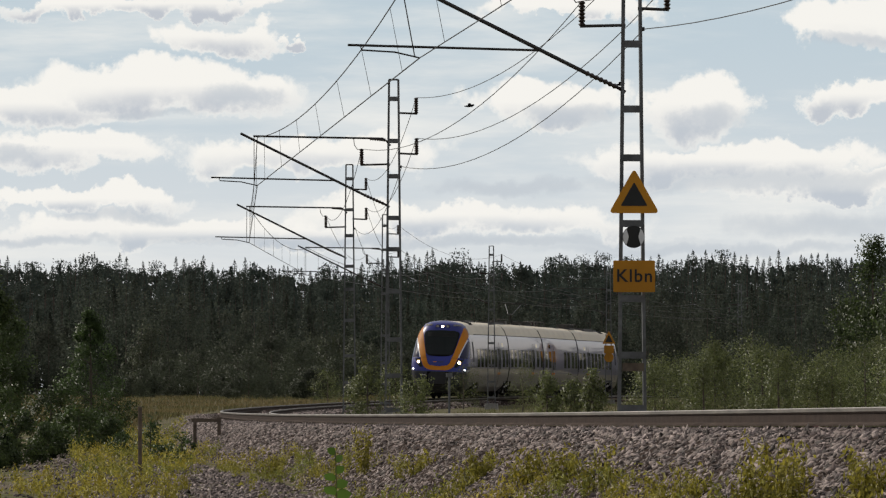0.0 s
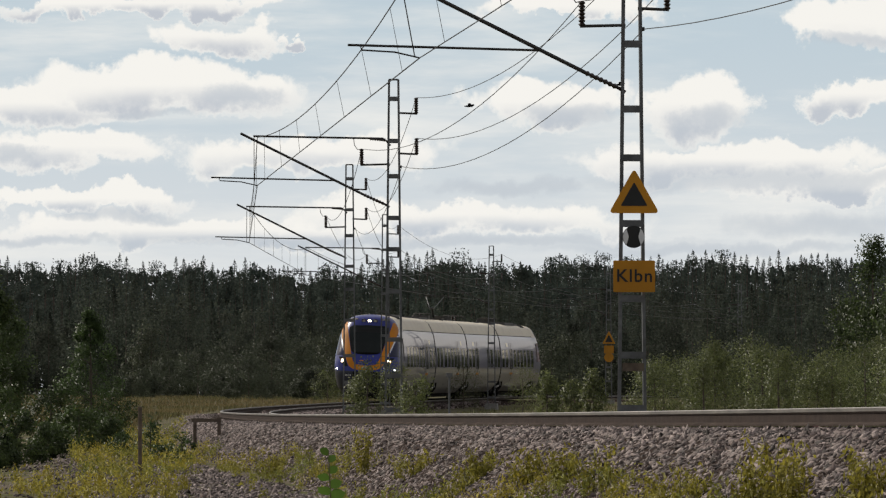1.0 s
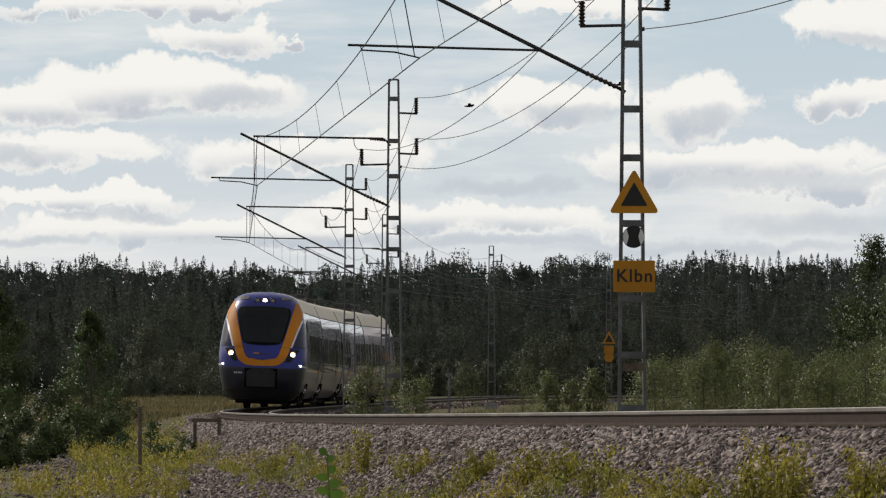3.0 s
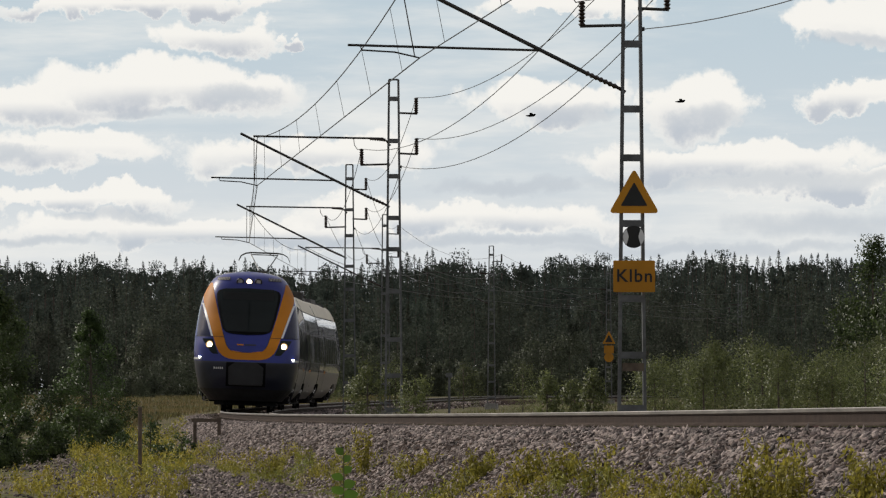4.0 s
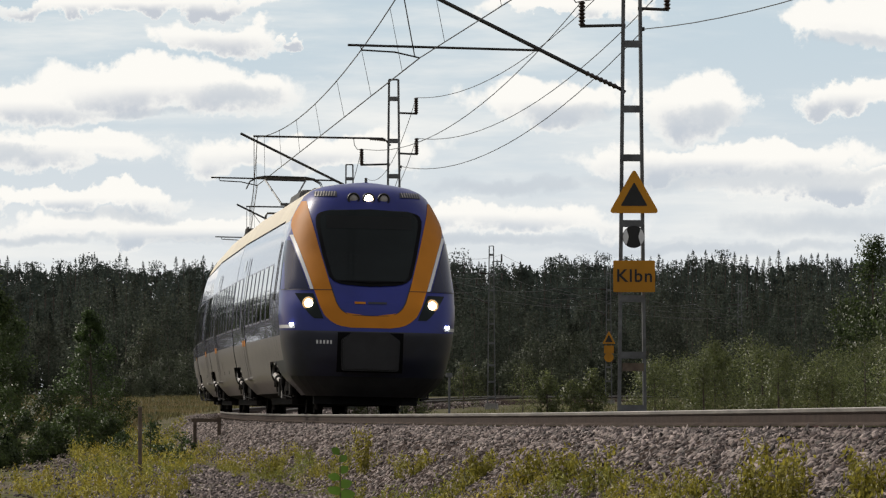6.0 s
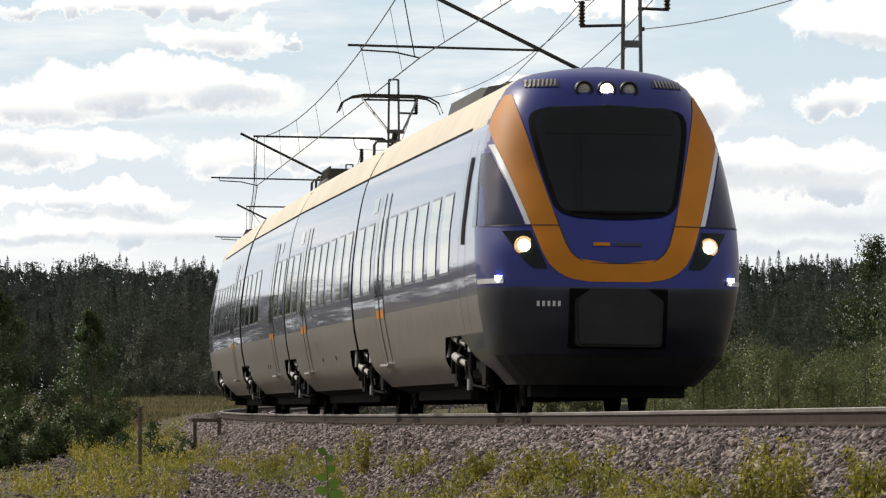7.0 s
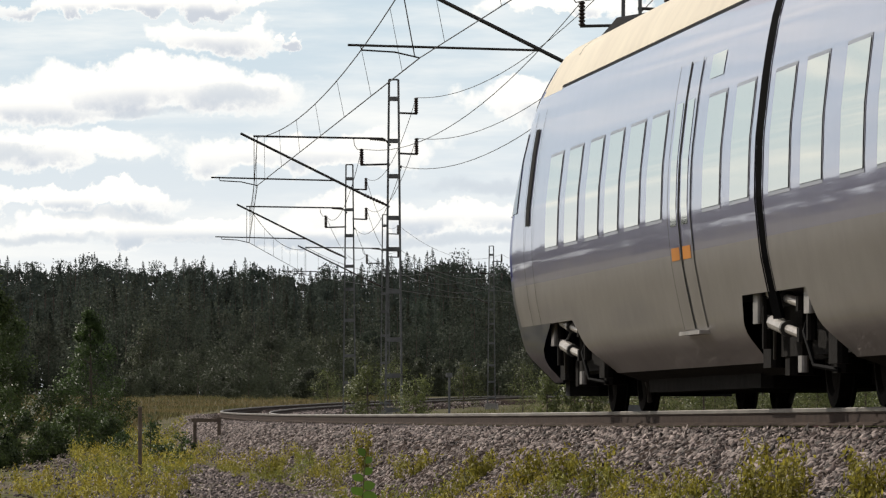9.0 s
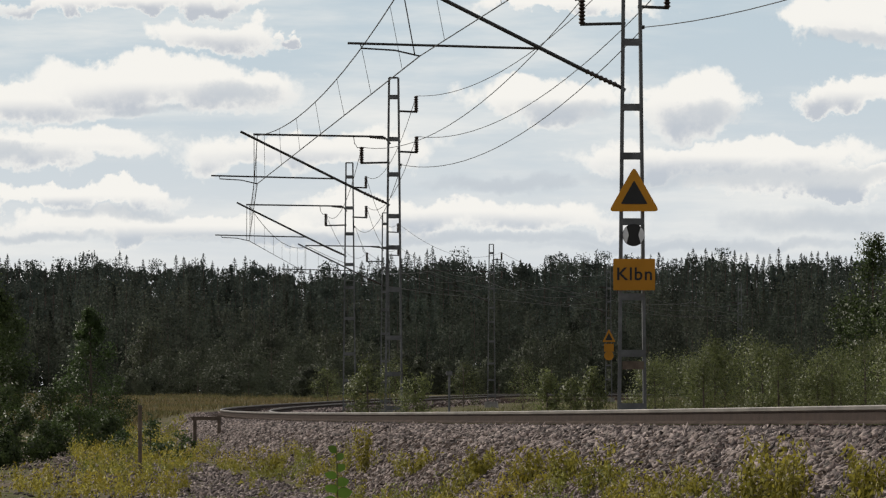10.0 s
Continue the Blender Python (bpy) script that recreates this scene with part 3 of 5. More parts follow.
    for cx, cy, rx, ry in ((1350, 322, 330, 20), (1450, 398, 170, 26), (1265, 208, 80, 26), (1020, 205, 100, 22), (410, 165, 70, 22), (230, 385, 120, 14),
                           (250, 200, 80, 8), (1530, 75, 90, 14), (10, 268, 50, 16), (700, 428, 600, 12), (900, 330, 160, 14), (1250, 440, 330, 12), (70, 430, 150, 10)):
        a = math_node("DIVIDE", math_node("SUBTRACT", X, (cx - 784) * k), rx * k)
        b = math_node("DIVIDE", math_node("SUBTRACT", math_node("MULTIPLY_ADD", math_node("SUBTRACT", sepn.outputs[1], 0.5), 30.0, sep.outputs[2]), (697 - cy) * k), ry * k)
        d = math_node("SUBTRACT", 1.0, math_node("ADD", math_node("MULTIPLY", a, a), math_node("MULTIPLY", b, b)))
        veil = d if veil is None else math_node("MAXIMUM", veil, d)
    base = blend(ramp(dens, -0.15, 0.42), sky, cloud)
    l.new(blend(ramp(veil, -0.4, 1.1, 0.0, 0.72), base, (0.575, 0.625, 0.68)), em.inputs["Color"])
    em.inputs["Strength"].default_value = 0.92
    s = Shape()
    s.add([(-2300, 0, -20), (420, 0, -20), (420, 0, 620), (-2300, 0, 620)], [(0, 1, 2, 3)])
    ob = tagged(part("backdrop", s, m), "pale blue sky with banks of white and grey cumulus", "sky", kind="structure")
    ob.location = (0, D, EYE_Z)
    return ob


def conifer(h, r, n, leaf):
    z = h * (0.25 + 0.75 * RNG.uniform(0, 1, n) ** 0.9)
    lay = np.round(z / (h * 0.035)) * h * 0.035
    z = z * 0.88 + lay * 0.12
    rad = r * np.clip(1.0 - z / h, 0.004, 1) ** 0.8 * np.sqrt(RNG.uniform(0.02, 1, n)) * RNG.uniform(0.7, 1.15, n)
    t = RNG.uniform(0, 2 * np.pi, n)
    c = np.stack([rad * np.cos(t), rad * np.sin(t), z - 0.12 * rad], axis=1)
    d = np.stack([np.cos(t), np.sin(t), np.full(n, 0.25)], axis=1)
    size = (leaf * np.clip(1.5 - 1.05 * z / h, 0.42, 1))[:, None]
    return blades(c, size, size * 0.42, d, 0.45, d + np.array([0, 0, 0.35]))


def pine(h, r, n, leaf):
    """A tall pine: a bare lower trunk and uneven tufts above."""
    k = 26
    zz = h * RNG.uniform(0.35, 0.98, k)
    rr = r * np.clip(1.15 - zz / h, 0.08, 0.7) * 1.5 * RNG.uniform(0.2, 1, k)
    t = RNG.uniform(0, 2 * np.pi, k)
    c = np.stack([rr * np.cos(t), rr * np.sin(t), zz], axis=1)
    i = RNG.integers(0, k, n)
    p = c[i] + np.clip(RNG.normal(size=(n, 3)), -1.7, 1.7) * np.array([0.55, 0.55, 0.32]) * r * 0.42
    return blades(p, leaf, leaf * 0.38, (0, 0, 0.5), 0.8, p - c[i] * np.array([0.6, 0.6, 1.0]) + np.array([0, 0, 0.2 * r]))


def leafy(h, r, n, leaf, low=0.12, clumps=34, cone=False):
    u = RNG.uniform(0, 1, clumps)
    zz = h * (low + (0.97 - low) * u)
    env = r * np.sqrt(np.clip(np.sin(np.pi * np.clip(0.12 + 0.86 * u, 0, 1)), 0.05, 1))
    if cone:
        env = r * (0.06 + (1 - u) ** 0.75)
    rr = env * np.sqrt(RNG.uniform(0.05, 1, clumps))
    t = RNG.uniform(0, 2 * np.pi, clumps)
    c = np.stack([rr * np.cos(t), rr * np.sin(t), zz], axis=1)
    i = RNG.integers(0, clumps, n)
    size = (RNG.uniform(0.1, 0.3, clumps) * (np.clip(1.15 - u, 0.25, 1) if cone else 1))[i][:, None] * min(r, h * 0.4)
    p = c[i] + np.clip(RNG.normal(size=(n, 3)), -2, 2) * size * np.array([1, 1, 1.15])
    p[:, 2] = np.abs(p[:, 2])
    return blades(p, leaf, leaf * 0.62, None, 1.0, (p - c[i]) + 0.35 * (c[i] - np.array([0, 0, h * 0.45])) + np.array([0, 0, 0.1 * r]))


def trunk(h, r, limbs, reach, parent):
    """A stem, and limbs that leave it at all heights."""
    s = Shape()
    s.tube([(0, 0, -0.2), (0.006 * h, 0, h * 0.35), (0, 0.01 * h, h * 0.7), (0, 0, h * 0.96)], [r, r * 0.75, r * 0.45, r * 0.1], 6)
    part("stem", s, BARK, parent)
    for k in range(limbs):
        z = h * (0.2 + 0.68 * k / limbs)
        t = k * 2.4
        e = reach * (1.05 - z / h)
        s = Shape().tube([(0, 0, z), (e * 0.5 * math.cos(t), e * 0.5 * math.sin(t), z + e * 0.25), (e * math.cos(t), e * math.sin(t), z + e * 0.55)], [r * 0.35, r * 0.22, r * 0.08], 4)
        part("limb", s, BARK, parent)


SKY_X = (0, 100, 176, 230, 290, 350, 440, 480, 550, 620, 690, 740, 800, 870, 940, 1040, 1120, 1180, 1240, 1300, 1360, 1420, 1500, 1568)
SKY_Y = (470, 470, 458, 476, 470, 464, 470, 474, 480, 476, 456, 462, 456, 466, 470, 458, 466, 466, 450, 456, 462, 456, 462, 452)


def build_forest():
    """Far woods: rows of conifers behind, birch and willow scrub before them."""
    def row(name, label, count, d0, d1, top, jitter, kinds, material, leaf_k, span=(-140, 1710), dense=1200):
        out, stems = [], Shape()
        for k in range(count):
            px = span[0] + (span[1] - span[0]) * (k + RNG.uniform(-0.6, 0.6)) / count
            d = RNG.uniform(d0, d1)
            h = max(2.0, (704 - top(px) + RNG.normal() * jitter) * d / 10600)
            x = (px - 784) * d / 10600
            g = float(base_ground(x, d))
            kind = kinds[int(RNG.integers(0, len(kinds)))]
            if kind == "fir":
                v = conifer(h, h * RNG.uniform(0.16, 0.24), dense, leaf_k * d / 10600 * 7)
            elif kind == "pine":
                v = pine(h, h * RNG.uniform(0.11, 0.16), dense, leaf_k * d / 10600 * 6)
            else:
                v = leafy(h, h * RNG.uniform(0.24, 0.36), int(dense * 1.3), leaf_k * d / 10600 * 4.6, 0.05)
            out.append(v + np.array([x, d, g, 0, 0, 0]))
            stems.tube([(x, d, g - 0.2), (x, d, g + h * 0.6), (x, d, g + h * 0.97)], [0.012 * h, 0.008 * h, 0.002 * h], 4, slot=1)
        tagged(new(name, cloud_mesh(name, np.concatenate(out), 4, (material, BARK), stems)), label, "woods", kind="stuff")

    sky = lambda px: float(np.interp(px, SKY_X, SKY_Y))
    row("pine_forest", "far dark green wood of pine and spruce", 250, 660, 820, lambda p: sky(p) + 2, 8, ("fir", "fir", "fir", "pine"), NEEDLE, 0.85, dense=1150)
    row("back_spruces", "close rows of spruce at the back of the wood", 170, 830, 890, lambda p: sky(p) + 15, 4, ("pine", "fir"), NEEDLE, 2.0, dense=560)
    row("spruce_wood", "dark conifers standing in the far wood", 130, 590, 650, lambda p: sky(p) + 28, 9, ("fir", "pine"), NEEDLE, 1.0, dense=1000)
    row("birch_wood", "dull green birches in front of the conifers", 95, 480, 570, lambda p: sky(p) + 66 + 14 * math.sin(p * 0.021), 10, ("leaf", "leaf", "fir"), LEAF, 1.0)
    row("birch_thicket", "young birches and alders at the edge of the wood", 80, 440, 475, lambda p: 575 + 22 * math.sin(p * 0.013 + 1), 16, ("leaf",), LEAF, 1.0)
    row("forest_edge", "dark wood going on beside the meadow", 260, 620, 780, lambda p: 455, 12, ("fir", "fir", "leaf"), NEEDLE, 3.0, (-4300, -120), 330)
    out, stems = [], Shape()                    # unseen trees added behind the camera, so the train reflects something dark
    for k in range(190):
        t = math.radians(75 + 215 * (k + RNG.uniform(-0.5, 0.5)) / 190)
        d = RNG.uniform(115, 175)
        x, y, h = d * math.sin(t), d * math.cos(t), RNG.uniform(12, 19)
        if abs(x - float(line_at(y)[0])) < 9:
            continue
        g = float(base_ground(x, y))
        v = conifer(h, h * 0.2, 380, 1.3) if k % 3 else leafy(h, h * 0.3, 420, 1.0, 0.05)
        out.append(v + np.array([x, y, g, 0, 0, 0]))
        stems.tube([(x, y, g - 0.2), (x, y, g + h * 0.6), (x, y, g + h * 0.97)], [0.012 * h, 0.008 * h, 0.002 * h], 4, slot=1)
    tagged(new("unseen_reflected_wood", cloud_mesh("unseen_reflected_wood", np.concatenate(out), 4, (NEEDLE, BARK), stems)), "unseen mixed wood added behind the camera to darken reflections", "woods", kind="stuff")
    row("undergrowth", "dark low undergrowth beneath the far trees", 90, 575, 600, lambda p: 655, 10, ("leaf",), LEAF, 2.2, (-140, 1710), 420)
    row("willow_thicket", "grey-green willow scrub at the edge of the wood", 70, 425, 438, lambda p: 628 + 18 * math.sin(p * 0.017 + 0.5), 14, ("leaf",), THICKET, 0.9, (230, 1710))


def bush(name, label, category, px, d, top, width, n, leaf, material, foot=None, low=0.03, group="", cone=False):
    """A shrub or small tree at the bearing px, d metres off, its top at the height top."""
    x = (px - 784) * d / 10600
    tx, tz = line_at(d)
    g = float(base_ground(x, d)) if foot is None else foot
    h = EYE_Z + (697 - top) * d / 10600 - g
    r = width * d / 10600 / 2
    ob = empty(name, label, category, group, Matrix.Translation((x, d, g)))
    trunk(h, 0.012 * h + 0.008, 7, r, ob)
    tagged(part("crown", cloud_mesh("crown", leafy(h, r, n, leaf, low, 60 if cone else 46, cone), 4, material), material, ob), kind="stuff")
    return ob


def build_scrub():
    W = "grey-green willow bush with glittering leaves behind the track"
    for k in range(20):
        px = 1158 + k * 26 + RNG.uniform(-12, 12)
        top = float(np.interp(px, (1150, 1220, 1320, 1420, 1500, 1568, 1700), (655, 622, 600, 625, 618, 600, 590))) + RNG.uniform(-8, 14)
        bush("willow_bush", W, "bush", px, RNG.uniform(112, 165), top, RNG.uniform(70, 110), 4200, 0.05, WILLOW, group="willow bushes behind the track")
    for px, d, top, w in ((1545, 240, 425, 95), (1600, 230, 440, 120), (1500, 255, 520, 80), (1575, 200, 520, 90)):
        bush("birch_tree", "tall slender birch at the edge of the scrub", "tree", px, d, top, w, 9000, 0.11, ALDER, group="birches by the line")
    for px, d, top, w in ((650, 143, 648, 66), (628, 146, 668, 40), (735, 141, 658, 58), (968, 126, 660, 44), (1050, 118, 652, 50), (1010, 130, 672, 50), (925, 290, 650, 70), (700, 215, 640, 60), (820, 320, 640, 80), (580, 300, 655, 60)):
        bush("alder_sapling", "small leafy sapling growing beside the rails", "bush", px, d, top, w, 2600, 0.055, WILLOW, group="saplings by the track")
    bush("birch_tree", "young birch with small shiny leaves at the meadow's edge", "tree", 160, 150, 548, 150, 9000, 0.065, BIRCH, group="birches by the line", cone=True)
    for px, d, top, w in ((-12, 205, 476, 80), (-80, 195, 440, 170), (18, 225, 560, 80)):
        bush("birch_tree", "dark leafy birch at the meadow's edge", "tree", px, d, top, w, 9000, 0.10, ALDER, group="birches by the line")
    for px, d, top, w in ((150, 160, 668, 150), (200, 165, 690, 90), (90, 150, 690, 110), (30, 106, 740, 130), (80, 112, 752, 90), (0, 100, 772, 100), (140, 124, 728, 120), (195, 128, 742, 70), (0, 180, 690, 90)):
        bush("alder_bush", "low dark green alder bush on the meadow", "bush", px, d, top, w, 3800, 0.06, ALDER, group="alder bushes on the meadow")


    for px, d, top, w in ((266, 112, 744, 46), (322, 108, 772, 52), (285, 110, 790, 40), (215, 118, 770, 60)):
        bush("alder_sapling", "small leafy sapling at the foot of the bank", "bush", px, d, top, w, 750, 0.05, BIRCH, group="saplings by the track")
    for px, d, top, w in ((300, 405, 640, 110), (350, 398, 620, 120), (420, 392, 606, 130), (480, 380, 598, 130), (530, 385, 620, 110), (590, 372, 640, 110), (250, 380, 655, 90), (440, 360, 640, 110), (555, 352, 658, 80)):
        bush("willow_bush", "rounded grey-green willow at the edge of the wood", "bush", px, d, top, w, 5200, 0.12, THICKET, group="willows at the edge of the wood")


def plant(n_stem, h, r, leaves, leaf):
    """Leafy upright stems from one root."""
    a = RNG.uniform(0, 2 * np.pi, n_stem)
    rr = r * np.sqrt(RNG.uniform(0, 1, n_stem))
    foot = np.stack([rr * 0.5 * np.cos(a), rr * 0.5 * np.sin(a), np.zeros(n_stem)], axis=1)
    tip = np.stack([rr * np.cos(a), rr * np.sin(a), h * RNG.uniform(0.55, 1.1, n_stem)], axis=1)
    i = RNG.integers(0, n_stem, leaves)
    t = RNG.uniform(0.12, 1, (leaves, 1))
    c = foot[i] * (1 - t) + tip[i] * t + RNG.normal(size=(leaves, 3)) * leaf * 0.45
    return blades(c, leaf, leaf * 0.34, (0, 0, 0.8), 0.7)


def bank_height(x, y):
    prof = np.array(BED_PROFILE)
    tx, tz = line_at(y)
    return float(max(tz + np.interp(x - tx, prof[:, 0], prof[:, 1]) if abs(x - tx) < 3.3 else -9, base_ground(x, y)))


def bank_distance(px, side):
    """How far off the bearing px meets the line at that side of the track."""
    ys = np.arange(28.0, 125.0, 0.25)
    return float(ys[np.argmin(np.abs(line_at(ys)[0] + side - (px - 784) * ys / 10600))])


def build_herbs():
    out, grass = [], []
    for k in range(1200):
        y = 34 + 86 * RNG.uniform() ** 1.2
        a = -2.55 - abs(RNG.normal()) * 0.75
        x = float(line_at(y)[0]) + a
        if math.sin(x * 1.9 + y * 0.35) + 0.6 * math.sin(y * 0.9) < -0.35:
            continue
        if RNG.uniform() < (0.65 if 270 < 784 + x * 10600 / y < 590 else 0.35):
            continue
        h = RNG.uniform(0.10, 0.34)
        out.append(plant(7, h, h * 0.5, 70, 0.05) + np.array([x, y, bank_height(x, y) - 0.02, 0, 0, 0]))
    for k in range(360):
        y = RNG.uniform(70, 165)
        x = (RNG.uniform(130 if y > 90 else -60, 330) - 784) * y / 10600
        h = RNG.uniform(0.12, 0.4)
        out.append(plant(8, h, h * 0.6, 60, 0.06) + np.array([x, y, bank_height(x, y) - 0.02, 0, 0, 0]))
    tagged(new("weeds", cloud_mesh("weeds", np.concatenate(out), 4, HERB)), "yellow-green weeds growing out of the gravel bank", "weeds", kind="stuff")
    n = 34000
    y = RNG.uniform(165, 425, n)
    px = np.where(y > 250, RNG.uniform(-80, 720, n), RNG.uniform(-80, 430, n))
    x = (px - 784) * y / 10600
    keep = x < line_at(y)[0] - 3.2
    x, y = x[keep], y[keep]
    c = np.stack([x, y, base_ground(x, y) + 0.07], axis=1)
    g = blades(c, 0.27, 0.035, (0, 0, 1.6), 0.5)
    tagged(new("meadow_grass", cloud_mesh("meadow_grass", g, 4, GRASS)), "dry yellowish meadow grass beside the railway", "grass", kind="stuff")
    n = 24000
    y = RNG.uniform(60, 420, n)
    x = line_at(y)[0] + RNG.uniform(np.where(y > 180, 5.0, 3.0), np.where(y > 180, 34, 9), n)
    c = np.stack([x, y, base_ground(x, y) + 0.1], axis=1)
    g = blades(c, 0.3, 0.03, (0, 0, 1.6), 0.5)
    tagged(new("verge_grass", cloud_mesh("verge_grass", g, 4, VERGE)), "long grass on the verge behind the track", "grass", kind="stuff")
    for px, side, h, w in ((1372, -2.7, 0.50, 0.30), (1345, -2.8, 0.42, 0.22), (1400, -2.75, 0.44, 0.2), (1050, -2.7, 0.42, 0.3), (645, -2.75, 0.60, 0.13), (480, -3.0, 0.36, 0.15), (1535, -2.6, 0.34, 0.2), (730, -2.7, 0.3, 0.3), (930, -2.7, 0.36, 0.22), (1200, -2.8, 0.3, 0.3), (820, -2.8, 0.3, 0.3), (1290, -3.0, 0.3, 0.2), (860, -2.6, 0.25, 0.25), (1000, -2.6, 0.3, 0.2)):
        d = bank_distance(px, side)
        x = (px - 784) * d / 10600
        ob = empty("leafy_weed", "bright yellow-green leafy weed on the gravel bank", "weed", "tall weeds on the bank", Matrix.Translation((x, d, bank_height(x, d))))
        tagged(part("leaves", cloud_mesh("leaves", plant(14, h, w, 420, 0.06), 4, HERB), HERB, ob), kind="stuff")
        part("stalk", Shape().tube([(0, 0, -0.05), (0.02, 0, h * 0.9)], [0.008, 0.003], 5), STALK, ob)
    d, px = 128, 1452
    x = (px - 784) * d / 10600
    ob = empty("fireweed", "pink flowering fireweed among the willows", "flower", "", Matrix.Translation((x, d, float(base_ground(x, d)))))
    tagged(part("flowers", cloud_mesh("flowers", plant(16, 0.55, 0.3, 500, 0.04) + np.array([0, 0, 0.1, 0, 0, 0]), 4, PINK), PINK, ob), kind="stuff")
    part("stalk", Shape().tube([(0, 0, -0.05), (0.02, 0, 0.5)], [0.008, 0.003], 5), STALK, ob)


def build_trackside():
    D = 120.0
    k = D / 10600
    z0 = lambda py: EYE_Z + (697 - py) * k
    ob = empty("steel_bracket", "low rusty steel frame standing on the ballast shoulder", "frame")
    for px, a, b in ((344, 741, 815), (387, 740, 812)):
        part("leg", Shape().box(((px + 1 - 784) * k, D, (z0(a) + z0(b)) / 2), (0.07, 0.05, z0(a) - z0(b)), bevel=0.01), WOOD, ob)
    part("crossbar", Shape().box(((365 - 784) * k, D, z0(744)), (0.60, 0.055, 0.075), bevel=0.01), WOOD, ob)
    D2 = 92.0
    k2 = D2 / 10600
    x = (248 - 784) * k2
    g = bank_height(x, D2)
    tagged(part("wooden_stake", Shape().box((x, D2, (g - 0.1 + EYE_Z + (697 - 720) * k2) / 2), (0.062, 0.05, EYE_Z - 23 * k2 - g + 0.1), bevel=0.012), WOOD), "weathered wooden stake in the gravel", "stake")
    D3 = 200.0
    k3 = D3 / 10600
    ob = empty("marker_post", "pale marker post with a small head beside the track", "post", "", Matrix.Translation(((795 - 784) * k3, D3, float(base_ground((795 - 784) * k3, D3)))))
    g = ob.location.z
    part("post", Shape().box((0, 0, (EYE_Z + 30 * k3 - g) / 2), (0.08, 0.08, EYE_Z + 30 * k3 - g), bevel=0.02), STEEL, ob)
    part("head", Shape().box((0, 0, EYE_Z + 33 * k3 - g), (0.22, 0.12, 0.14), bevel=0.03), STEEL, ob)
    o = mast_pose(384.0)
    k4 = 384 / 10600
    c = (1077 - 784) * k4
    y = o.translation.y - 0.2
    zz = lambda py: EYE_Z + (697 - py) * k4
    ob = empty("distant_warning_sign", "small yellow warning signs on a far mast", "sign")
    tri = [(c, zz(586)), (c - 0.42, zz(609)), (c + 0.42, zz(609))]
    part("plate", Shape().prism(rounded(tri, 0.04), y, y + 0.02), SIGN_YELLOW, ob)
    tri = [(c, zz(592.5)), (c - 0.24, zz(606)), (c + 0.24, zz(606))]
    part("black_panel", Shape().prism(rounded(tri, 0.01), y - 0.01, y), SIGN_BLACK, ob)
    part("lower_plate", Shape().box((c, y, zz(619)), (0.62, 0.02, 0.5)), SIGN_YELLOW, ob)
    part("round_plate", Shape().prism([(c + 0.3 * math.cos(t), zz(633) + 0.3 * math.sin(t)) for t in np.linspace(0, 2 * math.pi, 25)[:-1]], y, y + 0.02), SIGN_YELLOW, ob)


def build_sapling():
    """A sapling close to the camera that sways in the wind; its root is the pivot."""
    d = 24.0
    x = (598 - 784) * d / 10600
    g = float(base_ground(x, d))
    ob = empty("swaying_sapling", "young sapling with round green leaves close to the camera", "plant", "", Matrix.Translation((x, d, g)))
    h = EYE_Z + (697 - 800) * d / 10600 - g
    part("stalk", Shape().tube([(0, 0, -0.05), (0.01, 0, h * 0.6), (0, 0, h)], [0.006, 0.004, 0.002], 5), STALK, ob)
    for z, dx, sz in ((0.0, -0.02, 0.05), (-0.03, 0.015, 0.045), (-0.075, 0.018, 0.05), (-0.1, -0.035, 0.055), (-0.13, 0.03, 0.06), (-0.16, -0.02, 0.07), (-0.17, 0.045, 0.07), (-0.2, -0.05, 0.07)):
        s = Shape()
        base = Vector((0, 0, h + z - 0.01))
        u = Vector((dx, RNG.uniform(-0.02, 0.02), 0.02)).normalized()
        w = u.cross(Vector((0.3, 1, 0.4))).normalized()
        rows = [[base + u * sz * t + w * sz * 0.36 * math.sin(math.pi * min(1, t * 0.9 + 0.08)) * q + Vector((0, 0.004, -0.2 * sz * t * t)) for q in (-1, 0, 1)] for t in (0, 0.2, 0.4, 0.6, 0.8, 1.0)]
        s.grid(rows)
        part("leaf", s, SPROUT, ob, smooth=True)
    return ob


# ---- the train ----
HW = ((0.30, 1.08), (0.45, 1.22), (0.66, 1.425), (0.74, 1.455), (0.9, 1.49), (1.3, 1.575), (1.8, 1.625), (2.3, 1.61), (2.9, 1.54), (3.3, 1.47), (3.55, 1.40), (3.75, 1.31), (3.92, 1.22), (4.05, 1.14), (4.15, 1.03), (4.23, 0.86), (4.29, 0.6), (4.32, 0.3), (4.33, 0.01))
UF = ((0.2, 0.55), (0.5, 0.30), (1.0, 0.06), (1.5, 0.0), (2.0, 0.10), (2.4, 0.32), (3.0, 0.78), (3.7, 1.22), (3.95, 1.38), (4.1, 1.52), (4.2, 1.68), (4.28, 1.95), (4.33, 2.5))
NOSE_LEN, NOSE_N, NOSE_BEND = 4.2, 3.0, 1.3
END_LEN, MID_LEN = 20.2, 16.4


def soft(table, z):
    """A table read off along a rounded curve."""
    a = np.array(table)
    return float(sum(np.interp(z + d, a[:, 0], a[:, 1]) for d in (-0.06, -0.03, 0, 0.03, 0.06)) / 5)


def hw(z):
    return float(np.interp(z, [p[0] for p in HW], [p[1] for p in HW])) if z > 3.9 else soft(HW, z)


